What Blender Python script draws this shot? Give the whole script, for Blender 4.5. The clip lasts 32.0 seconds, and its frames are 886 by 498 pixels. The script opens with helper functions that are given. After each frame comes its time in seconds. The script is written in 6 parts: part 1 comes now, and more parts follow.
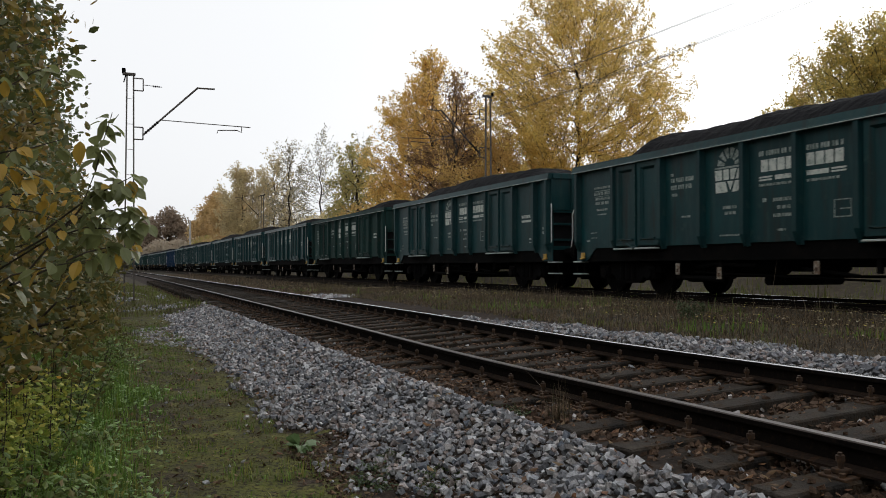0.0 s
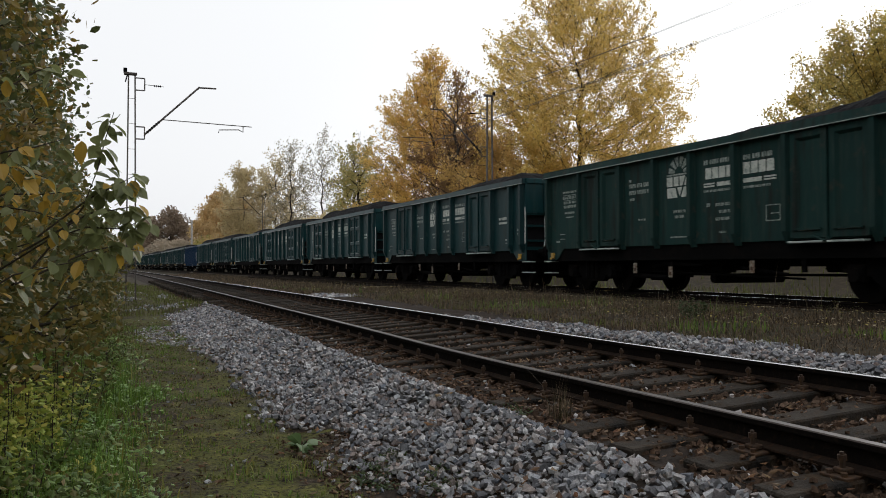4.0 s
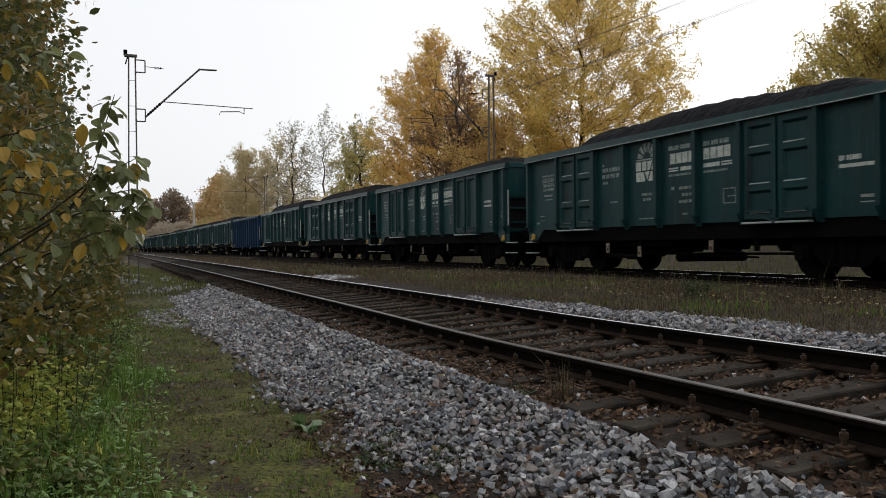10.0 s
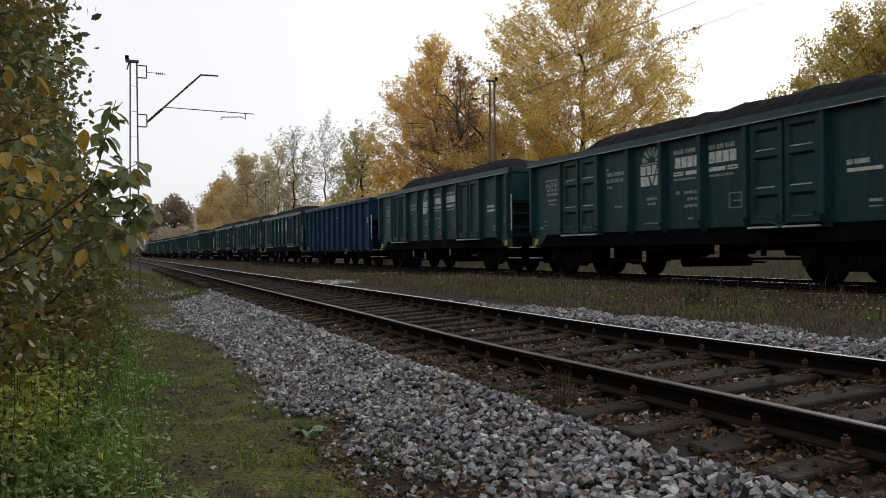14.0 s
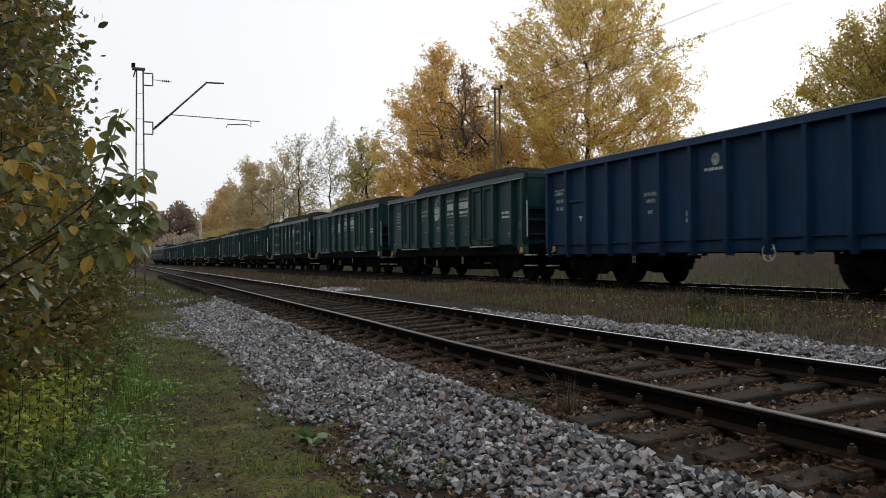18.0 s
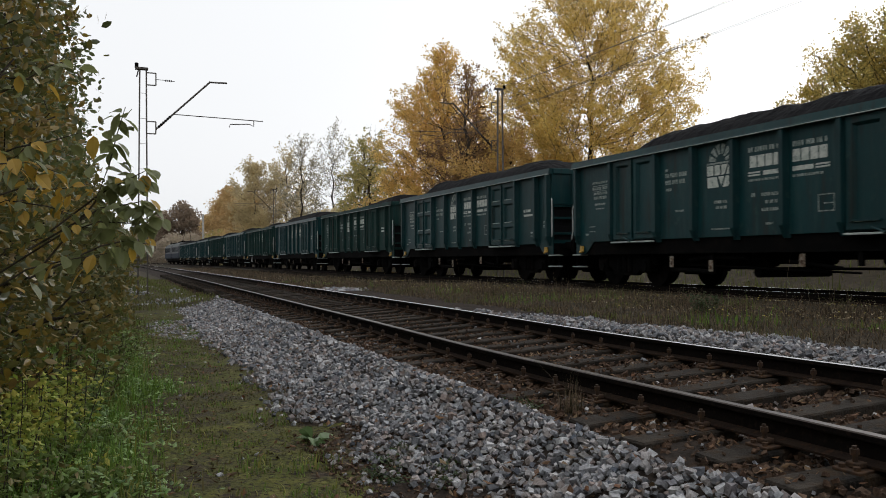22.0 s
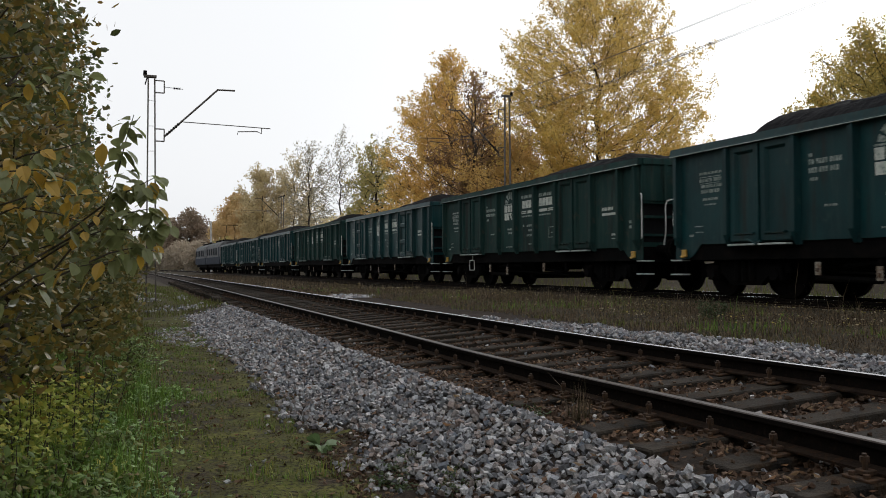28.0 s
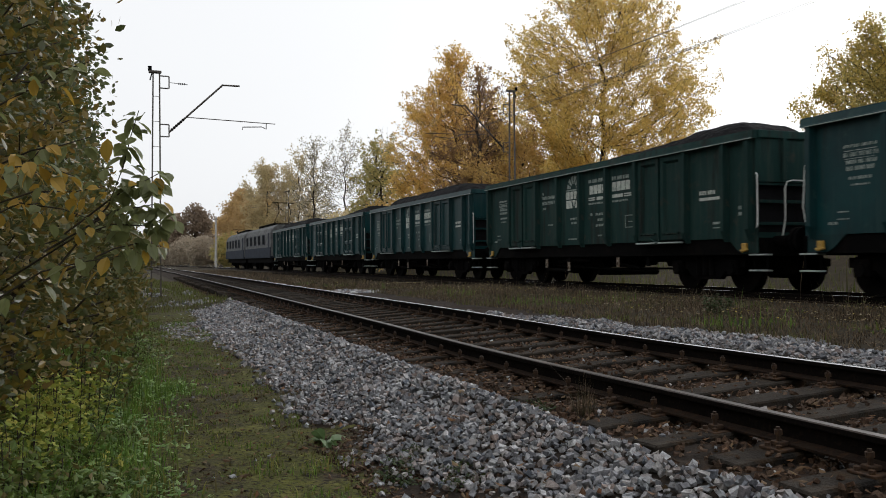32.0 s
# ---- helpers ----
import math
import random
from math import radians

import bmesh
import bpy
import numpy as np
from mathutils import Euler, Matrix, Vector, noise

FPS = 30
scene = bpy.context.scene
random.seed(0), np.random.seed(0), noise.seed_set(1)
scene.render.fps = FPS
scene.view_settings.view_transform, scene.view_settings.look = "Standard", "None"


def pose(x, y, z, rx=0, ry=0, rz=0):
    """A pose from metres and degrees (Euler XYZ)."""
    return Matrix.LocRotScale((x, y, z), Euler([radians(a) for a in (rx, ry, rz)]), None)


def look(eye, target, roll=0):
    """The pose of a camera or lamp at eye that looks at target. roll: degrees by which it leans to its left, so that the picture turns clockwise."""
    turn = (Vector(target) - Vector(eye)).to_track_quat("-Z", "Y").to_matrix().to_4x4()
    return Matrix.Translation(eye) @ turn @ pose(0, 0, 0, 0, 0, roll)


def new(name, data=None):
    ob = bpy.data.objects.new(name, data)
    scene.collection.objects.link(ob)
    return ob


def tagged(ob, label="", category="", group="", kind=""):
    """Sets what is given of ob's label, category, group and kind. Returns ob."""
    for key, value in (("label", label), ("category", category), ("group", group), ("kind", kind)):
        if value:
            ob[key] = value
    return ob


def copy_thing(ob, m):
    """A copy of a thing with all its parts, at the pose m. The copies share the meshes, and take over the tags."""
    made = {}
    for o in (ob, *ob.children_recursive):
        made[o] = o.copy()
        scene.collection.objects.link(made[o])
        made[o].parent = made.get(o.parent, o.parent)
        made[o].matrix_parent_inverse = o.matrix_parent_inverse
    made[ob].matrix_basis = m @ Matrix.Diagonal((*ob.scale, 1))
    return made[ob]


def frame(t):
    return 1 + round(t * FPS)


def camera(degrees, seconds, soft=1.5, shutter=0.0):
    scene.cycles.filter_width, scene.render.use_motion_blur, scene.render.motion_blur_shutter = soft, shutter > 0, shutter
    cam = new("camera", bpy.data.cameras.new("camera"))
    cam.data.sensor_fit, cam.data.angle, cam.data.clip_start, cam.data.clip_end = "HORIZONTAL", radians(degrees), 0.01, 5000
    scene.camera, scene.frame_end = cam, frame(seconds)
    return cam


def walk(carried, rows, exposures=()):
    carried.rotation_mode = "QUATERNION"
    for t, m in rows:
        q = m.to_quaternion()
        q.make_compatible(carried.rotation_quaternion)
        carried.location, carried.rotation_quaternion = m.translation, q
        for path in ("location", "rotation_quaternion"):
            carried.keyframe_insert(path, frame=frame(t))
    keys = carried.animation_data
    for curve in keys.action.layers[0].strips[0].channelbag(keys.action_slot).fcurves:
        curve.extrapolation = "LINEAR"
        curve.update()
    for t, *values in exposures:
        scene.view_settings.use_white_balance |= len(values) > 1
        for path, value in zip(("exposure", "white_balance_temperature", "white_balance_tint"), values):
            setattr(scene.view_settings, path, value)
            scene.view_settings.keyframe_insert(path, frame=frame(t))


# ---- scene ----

EYE = (0.0, 0.0, 0.842)      # metres above the head of the near rail
ZT = 0.22                    # the far track's rail head stands this much higher


def aim(turn, tilt, roll):
    """Camera pose: turn from the track's line towards the train, tilt up, in degrees."""
    a, b = radians(turn), radians(tilt)
    way = Vector((-math.cos(a) * math.cos(b), math.sin(a) * math.cos(b), math.sin(b)))
    return look(EYE, Vector(EYE) + way, roll)


AIMS = ((0, 22.874, 1.154, -0.064), (0.5, 22.859, 1.145, -0.072), (1, 22.835, 1.145, -0.069), (1.5, 22.842, 1.131, -0.049), (2, 22.850, 1.122, -0.050), (2.5, 22.840, 1.118, -0.088), (3, 22.821, 1.130, -0.123), (3.5, 22.801, 1.130, -0.102),
        (5.5, 22.681, 0.988, -0.151), (6, 22.660, 0.901, -0.153), (6.5, 22.612, 0.798, -0.218), (7, 22.573, 0.696, -0.270), (7.5, 22.583, 0.550, -0.239), (8, 22.593, 0.417, -0.294), (8.5, 22.599, 0.286, -0.311), (9, 22.597, 0.149, -0.313),
        (9.5, 22.617, -0.013, -0.329), (10, 22.622, -0.143, -0.415), (10.5, 22.670, -0.259, -0.286), (11, 22.662, -0.265, -0.337), (11.5, 22.642, -0.211, -0.458), (12, 22.641, -0.204, -0.448), (12.5, 22.642, -0.150, -0.432), (13, 22.612, -0.040, -0.447),
        (13.5, 22.572, 0.079, -0.490), (14, 22.551, 0.190, -0.444), (14.5, 22.514, 0.306, -0.437), (16.5, 22.331, 0.552, -0.417), (17, 22.296, 0.561, -0.418), (17.5, 22.247, 0.617, -0.387), (18, 22.232, 0.685, -0.350), (18.5, 22.194, 0.741, -0.332),
        (19, 22.142, 0.793, -0.333), (19.5, 22.135, 0.800, -0.332), (20, 22.124, 0.806, -0.324), (20.5, 22.102, 0.797, -0.328), (21, 22.091, 0.767, -0.243), (21.5, 22.056, 0.734, -0.247), (22, 22.076, 0.710, -0.174), (22.5, 22.053, 0.719, -0.211),
        (23, 22.044, 0.757, -0.282), (23.5, 22.054, 0.822, -0.225), (24, 22.021, 0.890, -0.198), (24.5, 21.983, 0.951, -0.204), (25, 21.946, 1.013, -0.220), (25.5, 21.900, 1.044, -0.235), (27.5, 21.666, 1.121, -0.193), (28, 21.595, 1.159, -0.211),
        (28.5, 21.531, 1.156, -0.237), (29, 21.463, 1.117, -0.211), (29.5, 21.409, 1.072, -0.189), (30, 21.345, 1.042, -0.240), (30.5, 21.279, 1.008, -0.302), (31, 21.244, 0.953, -0.216), (31.5, 21.244, 0.898, -0.237), (32, 21.288, 0.848, -0.223))
cam = camera(54.03, 32.0, soft=0.95, shutter=0.2)
walk(cam, [(t, aim(*a)) for t, *a in AIMS], exposures=[(0, 0.0, 6380, 9), (32, 0.0, 6380, 9)])

# ---- sky and sun: bright overcast, the sun low behind thin cloud beyond the train ----
SUN_TURN, SUN_UP = 62.0, 24.0    # degrees from the track line towards the train; height
world = bpy.data.worlds.new("sky")
scene.world = world
world.use_nodes = True
wn = world.node_tree.nodes
sky = wn.new("ShaderNodeTexSky")
sky.sky_type, sky.sun_disc = "NISHITA", False
sky.sun_elevation = radians(SUN_UP)
sky.sun_rotation = radians(-90 + SUN_TURN)
sky.air_density, sky.dust_density, sky.ozone_density = 1.0, 6.0, 1.0
grey = wn.new("ShaderNodeHueSaturation")
grey.inputs["Saturation"].default_value = 0.12
world.node_tree.links.new(sky.outputs[0], grey.inputs["Color"])
cloud = wn.new("ShaderNodeMix")      # an even layer of cloud over most of the sky
cloud.data_type = "RGBA"
cloud.inputs["Factor"].default_value = 0.75
cloud.inputs["B"].default_value = (8.4, 8.4, 8.5, 1)
world.node_tree.links.new(grey.outputs[0], cloud.inputs["A"])
world.node_tree.links.new(cloud.outputs["Result"], wn["Background"].inputs["Color"])
wn["Background"].inputs["Strength"].default_value = 0.13
sun = new("sun", bpy.data.lights.new("sun", "SUN"))
sun.data.energy, sun.data.angle, sun.data.color = 0.6, radians(25), (1.0, 0.97, 0.93)
_a, _b = radians(SUN_TURN), radians(SUN_UP)
sun.matrix_world = look((0, 0, 0), (math.cos(_a) * math.cos(_b), -math.sin(_a) * math.cos(_b), -math.sin(_b)))


# ---- the plan: two tracks, x along them (the camera looks towards -x), y across ----
def near_y(x):
    """The near rail of the near track."""
    v = (-x - 8) / 4
    u = 4 * (v if v > 30 else math.log1p(math.exp(v)))
    return 3.46 + 7.1 * (1 - math.exp(-u / 200))


def train_y(x):
    """The centre line of the far track."""
    u = min(-x, 160)
    return 12.61 + 0.0175 * u - 0.000020 * u * u


def heading(fn, x):
    return math.atan2(fn(x + 0.5) - fn(x - 0.5), 1.0)


CANT = 0.10


def smooth(a, b, x):
    t = min(1, max(0, (x - a) / (b - a)))
    return t * t * (3 - 2 * t)


def ground_z(x, y):
    q = y - near_y(x)
    toe = -2.05 + 0.12 * noise.noise((x * 0.35, 3.1, 0))
    z = -0.47 + 0.22 * smooth(toe, toe + 1.3, q) * (1 - 0.85 * smooth(-24, -34, x))
    z += 0.10 * smooth(-0.62, -0.9, q) * smooth(toe + 0.9, toe + 1.3, q) * (1 - smooth(-24, -34, x))
    z += -0.02 * smooth(-0.9, -0.55, q) + 0.10 * smooth(-0.5, 1.8, q) + 0.16 * smooth(1.9, 2.4, q)
    z += 0.05 * smooth(3.4, 4.5, q) * (1 - smooth(6.0, 6.8, q))
    z += 0.03 * smooth(-0.62, -0.45, q) * smooth(2.3, 2.0, q)
    qt = y - train_y(x)
    z += 0.07 * smooth(-2.6, -1.7, qt)
    z -= 0.15 * smooth(2.0, 4.5, qt)
    z += 1.5 * smooth(4.5, 11.0, qt)
    z += 0.35 * smooth(0.9, -2.0, y) * smooth(0, -12, x) + 0.25 * smooth(-24, -34, x) * (1 - smooth(-2.4, -1.2, q))
    return z


# ---- materials ----
def mat(name, base, rough=0.8, metal=0.0, spots=(), bump=0.0, bscale=40.0, spec=0.5, var=0.0, trans=0.0):
    """A node material: base colour with patches. spots: (colour, scale, threshold, softness) laid over in turn;
    var: how far each object or island strays in brightness."""
    m = bpy.data.materials.new(name)
    m.use_nodes = True
    nt = m.node_tree
    n, ln = nt.nodes, nt.links
    b = n["Principled BSDF"]
    tc = n.new("ShaderNodeTexCoord")
    col = None
    rgb = n.new("ShaderNodeRGB")
    rgb.outputs[0].default_value = (*base, 1)
    col = rgb.outputs[0]
    for k, (c, scale, th, soft) in enumerate(spots):
        t = n.new("ShaderNodeTexNoise")
        t.inputs["Scale"].default_value, t.inputs["Detail"].default_value = (1 if isinstance(scale, tuple) else scale), 6
        t.inputs["Roughness"].default_value = 0.62
        if isinstance(scale, tuple):      # streaks: stretched along one way
            mp = n.new("ShaderNodeMapping")
            mp.inputs["Scale"].default_value = scale
            ln.new(tc.outputs["Object"], mp.inputs["Vector"])
            ln.new(mp.outputs[0], t.inputs["Vector"])
        else:
            ln.new(tc.outputs["Object"], t.inputs["Vector"])
        r = n.new("ShaderNodeMapRange")
        r.inputs["From Min"].default_value, r.inputs["From Max"].default_value = th - soft, th + soft
        ln.new(t.outputs["Fac"], r.inputs["Value"])
        mx = n.new("ShaderNodeMix")
        mx.data_type = "RGBA"
        ln.new(r.outputs[0], mx.inputs["Factor"])
        ln.new(col, mx.inputs["A"])
        mx.inputs["B"].default_value = (*c, 1)
        col = mx.outputs["Result"]
    if var:
        g, oi = n.new("ShaderNodeNewGeometry"), n.new("ShaderNodeObjectInfo")
        add = n.new("ShaderNodeMath")
        add.operation = "ADD"
        ln.new(g.outputs["Random Per Island"], add.inputs[0])
        ln.new(oi.outputs["Random"], add.inputs[1])
        r = n.new("ShaderNodeMapRange")
        r.inputs["From Max"].default_value = 2.0
        r.inputs["To Min"].default_value, r.inputs["To Max"].default_value = 1 - var, 1 + var
        ln.new(add.outputs[0], r.inputs["Value"])
        hs = n.new("ShaderNodeHueSaturation")
        ln.new(r.outputs[0], hs.inputs["Value"])
        ln.new(col, hs.inputs["Color"])
        col = hs.outputs[0]
    ln.new(col, b.inputs["Base Color"])
    b.inputs["Roughness"].default_value, b.inputs["Metallic"].default_value = rough, metal
    b.inputs["Specular IOR Level"].default_value = spec
    if bump:
        t = n.new("ShaderNodeTexNoise")
        t.inputs["Scale"].default_value, t.inputs["Detail"].default_value = bscale, 5
        ln.new(tc.outputs["Object"], t.inputs["Vector"])
        bp = n.new("ShaderNodeBump")
        bp.inputs["Strength"].default_value, bp.inputs["Distance"].default_value = bump, 0.02
        ln.new(t.outputs["Fac"], bp.inputs["Height"])
        ln.new(bp.outputs[0], b.inputs["Normal"])
    if trans:
        tr, mixs = n.new("ShaderNodeBsdfTranslucent"), n.new("ShaderNodeMixShader")
        ln.new(col, tr.inputs["Color"])
        mixs.inputs["Fac"].default_value = trans
        ln.new(b.outputs[0], mixs.inputs[1])
        ln.new(tr.outputs[0], mixs.inputs[2])
        ln.new(mixs.outputs[0], n["Material Output"].inputs["Surface"])
    return m


def hued(name, ramp, rough=0.6, trans=0.35, patch=0.0, spec=0.3, grain=0.0, single=False):
    """Leaves: each island takes its own colour from the ramp; patch: how much neighbours agree."""
    m = bpy.data.materials.new(name)
    m.use_nodes = True
    n, ln = m.node_tree.nodes, m.node_tree.links
    b = n["Principled BSDF"]
    g = n.new("ShaderNodeNewGeometry")
    src = g.outputs["Random Per Island"]
    if single:      # each piece is an object of its own
        src = n.new("ShaderNodeObjectInfo").outputs["Random"]
    if patch:
        tc, t = n.new("ShaderNodeTexCoord"), n.new("ShaderNodeTexNoise")
        t.inputs["Scale"].default_value = patch
        t.inputs["Detail"].default_value = 3
        ln.new(tc.outputs["Object"], t.inputs["Vector"])
        r = n.new("ShaderNodeMapRange")
        r.inputs["From Min"].default_value, r.inputs["From Max"].default_value = 0.3, 0.7
        ln.new(t.outputs["Fac"], r.inputs["Value"])
        a = n.new("ShaderNodeMix")
        a.inputs["Factor"].default_value = 0.5
        ln.new(src, a.inputs["A"])
        ln.new(r.outputs[0], a.inputs["B"])
        src = a.outputs["Result"]
    cr = n.new("ShaderNodeValToRGB")
    e = cr.color_ramp.elements
    while len(e) < len(ramp):
        e.new(0.5)
    for k, c in enumerate(ramp):
        e[k].position, e[k].color = k / (len(ramp) - 1), (*c, 1)
    ln.new(src, cr.inputs["Fac"])
    col = cr.outputs[0]
    if grain:      # speckle and fine relief of broken stone
        tc, t = n.new("ShaderNodeTexCoord"), n.new("ShaderNodeTexNoise")
        t.inputs["Scale"].default_value, t.inputs["Detail"].default_value = grain, 6
        t.inputs["Roughness"].default_value = 0.7
        ln.new(tc.outputs["Object"], t.inputs["Vector"])
        r = n.new("ShaderNodeMapRange")
        r.inputs["From Min"].default_value, r.inputs["From Max"].default_value = 0.3, 0.7
        r.inputs["To Min"].default_value, r.inputs["To Max"].default_value = 0.55, 1.6
        ln.new(t.outputs["Fac"], r.inputs["Value"])
        hs = n.new("ShaderNodeHueSaturation")
        ln.new(r.outputs[0], hs.inputs["Value"])
        ln.new(col, hs.inputs["Color"])
        col = hs.outputs[0]
        bp = n.new("ShaderNodeBump")
        bp.inputs["Strength"].default_value, bp.inputs["Distance"].default_value = 0.7, 0.01
        ln.new(t.outputs["Fac"], bp.inputs["Height"])
        ln.new(bp.outputs[0], b.inputs["Normal"])
    ln.new(col, b.inputs["Base Color"])
    b.inputs["Roughness"].default_value = rough
    b.inputs["Specular IOR Level"].default_value = spec
    tr, mixs = n.new("ShaderNodeBsdfTranslucent"), n.new("ShaderNodeMixShader")
    ln.new(cr.outputs[0], tr.inputs["Color"])
    mixs.inputs["Fac"].default_value = trans
    ln.new(b.outputs[0], mixs.inputs[1])
    ln.new(tr.outputs[0], mixs.inputs[2])
    ln.new(mixs.outputs[0], n["Material Output"].inputs["Surface"])
    return m


M_BED = mat("dark_track_bed", (0.032, 0.025, 0.020), 0.95, spots=[((0.05, 0.034, 0.024), 6, 0.55, 0.1), ((0.018, 0.015, 0.013), 20, 0.55, 0.1)], bump=0.8, bscale=25, spec=0.1)
M_MEADOW = mat("dull_meadow", (0.040, 0.032, 0.022), 0.95, spots=[((0.029, 0.028, 0.016), 0.5, 0.55, 0.12), ((0.065, 0.05, 0.034), 4, 0.57, 0.1)], bump=0.6, bscale=8, spec=0.1)
M_SOIL = mat("soil", (0.052, 0.042, 0.026), 0.95, spots=[((0.076, 0.080, 0.018), 1.3, 0.49, 0.08), ((0.125, 0.122, 0.030), 4, 0.57, 0.06), ((0.050, 0.036, 0.025), 2.2, 0.58, 0.06), ((0.13, 0.11, 0.075), 45, 0.66, 0.05), ((0.018, 0.014, 0.010), 28, 0.56, 0.06), ((0.018, 0.014, 0.010), 9, 0.62, 0.05)], bump=1.0, bscale=22, spec=0.15)
M_RAIL_TOP = mat("rail_head_steel", (0.60, 0.60, 0.61), 0.2, 1.0, spots=[((0.35, 0.32, 0.30), 14, 0.6, 0.1)])
# dull brown head, with the train's dark reflection put into its colour
M_RAIL_DULL = mat("dull_shaded_rail_head", (0.045, 0.034, 0.029), 0.42, 1.0, spots=[((0.026, 0.019, 0.015), 10, 0.52, 0.12)])
# rail web: rust taken to near-black, the shade below the head put into the colour
M_RAIL = mat("shaded_rail_rust", (0.009, 0.007, 0.006), 0.85, spots=[((0.006, 0.005, 0.0045), 6, 0.5, 0.15), ((0.018, 0.012, 0.009), 30, 0.6, 0.08)], bump=0.3, bscale=60, spec=0.04)
M_WOOD = mat("sleeper_wood", (0.041, 0.034, 0.027), 0.9, spots=[((0.011, 0.010, 0.009), 4, 0.5, 0.15), ((0.040, 0.024, 0.012), 7, 0.58, 0.10), ((0.055, 0.048, 0.040), (3, 40, 40), 0.66, 0.06), ((0.05, 0.042, 0.035), 35, 0.66, 0.08)], bump=0.7, bscale=50, spec=0.12, var=0.45)
M_STONE = hued("ballast_stone", [(0.045, 0.047, 0.053), (0.26, 0.26, 0.275), (0.12, 0.125, 0.135), (0.48, 0.48, 0.49), (0.25, 0.195, 0.17), (0.10, 0.115, 0.14), (0.42, 0.41, 0.41), (0.17, 0.14, 0.125), (0.33, 0.345, 0.36), (0.07, 0.07, 0.076)], 0.9, 0.0, 0.0, 0.2, 45.0)
M_STONE_ONE = hued("single_ballast_stone", [(0.045, 0.047, 0.053), (0.26, 0.26, 0.275), (0.12, 0.125, 0.135), (0.48, 0.48, 0.49), (0.25, 0.195, 0.17), (0.10, 0.115, 0.14), (0.42, 0.41, 0.41), (0.17, 0.14, 0.125), (0.33, 0.345, 0.36), (0.07, 0.07, 0.076)], 0.9, 0.0, 0.0, 0.2, 45.0, True)
M_STONE_OLD = hued("old_stone", [(0.056, 0.036, 0.025), (0.090, 0.055, 0.036), (0.034, 0.024, 0.018), (0.13, 0.088, 0.062), (0.05, 0.03, 0.02)], 0.95, 0.0, 0.0, 0.1, 45.0)
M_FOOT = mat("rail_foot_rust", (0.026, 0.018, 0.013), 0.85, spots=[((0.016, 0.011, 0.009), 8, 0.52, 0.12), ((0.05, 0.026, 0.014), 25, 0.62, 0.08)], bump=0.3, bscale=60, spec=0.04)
M_BOLT = mat("rusty_bolt", (0.060, 0.034, 0.020), 0.8, 0.2, spots=[((0.11, 0.055, 0.022), 20, 0.58, 0.1), ((0.025, 0.017, 0.012), 12, 0.58, 0.1)], spec=0.4)
# black steel, deepened below real paint: shade under the wagons put into the colour
M_BLACK = mat("shade_black_steel", (0.0035, 0.0035, 0.0035), 0.9, spots=[((0.009, 0.007, 0.006), 3, 0.62, 0.12)], spec=0.03)
M_COAL = mat("coal", (0.009, 0.009, 0.010), 0.95, bump=1.0, bscale=12, spec=0.12)
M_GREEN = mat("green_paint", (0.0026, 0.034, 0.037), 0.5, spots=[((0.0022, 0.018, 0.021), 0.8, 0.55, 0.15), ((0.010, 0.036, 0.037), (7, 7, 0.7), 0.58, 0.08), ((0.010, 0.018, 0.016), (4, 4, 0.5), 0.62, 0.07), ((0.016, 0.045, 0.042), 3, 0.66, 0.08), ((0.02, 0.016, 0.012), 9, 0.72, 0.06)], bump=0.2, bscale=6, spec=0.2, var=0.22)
M_GREEN_DUSTY = mat("dusty_green_paint", (0.012, 0.038, 0.034), 0.7, spots=[((0.009, 0.026, 0.024), 0.8, 0.55, 0.15), ((0.024, 0.044, 0.038), (7, 7, 0.7), 0.58, 0.08), ((0.014, 0.018, 0.016), (4, 4, 0.5), 0.60, 0.07), ((0.04, 0.043, 0.034), 3, 0.66, 0.08), ((0.035, 0.03, 0.022), 9, 0.74, 0.06)], bump=0.2, bscale=6, spec=0.1, var=0.15)
M_BLUE = mat("blue_paint", (0.003, 0.026, 0.072), 0.6, spots=[((0.0025, 0.017, 0.044), 0.8, 0.55, 0.15), ((0.008, 0.033, 0.07), (7, 7, 0.7), 0.58, 0.08), ((0.01, 0.02, 0.035), (4, 4, 0.5), 0.62, 0.07), ((0.03, 0.04, 0.06), 5, 0.7, 0.08)], bump=0.2, bscale=6, spec=0.15, var=0.05)
# worn bare steel, also used for pale strips that stand for lit edges
M_EDGE = mat("worn_lit_edge", (0.40, 0.44, 0.42), 0.6, spots=[((0.16, 0.22, 0.20), 3, 0.56, 0.12)], spec=0.4)
M_WHITE = mat("white_lettering", (0.50, 0.52, 0.47), 0.7, spots=[((0.22, 0.27, 0.24), 9, 0.60, 0.16), ((0.05, 0.10, 0.10), 22, 0.64, 0.06)])
M_FADED = mat("faded_lettering", (0.30, 0.34, 0.31), 0.7, spots=[((0.05, 0.08, 0.07), 14, 0.52, 0.14)])
M_HANDRAIL = mat("handrail_paint", (0.6, 0.6, 0.57), 0.5)
M_YELLOW = mat("yellow_paint", (0.42, 0.25, 0.035), 0.6, spots=[((0.2, 0.13, 0.04), 20, 0.6, 0.1)])
M_PLATE = mat("grimy_plate", (0.26, 0.23, 0.19), 0.8, spots=[((0.12, 0.07, 0.04), 14, 0.52, 0.1)])
M_ORANGE = mat("orange_warning", (0.7, 0.25, 0.05), 0.6)
M_RED = mat("red_paint", (0.22, 0.03, 0.02), 0.5)
M_MAST = mat("mast_steel", (0.11, 0.10, 0.09), 0.7, 0.3, spots=[((0.06, 0.045, 0.035), 8, 0.55, 0.12)])
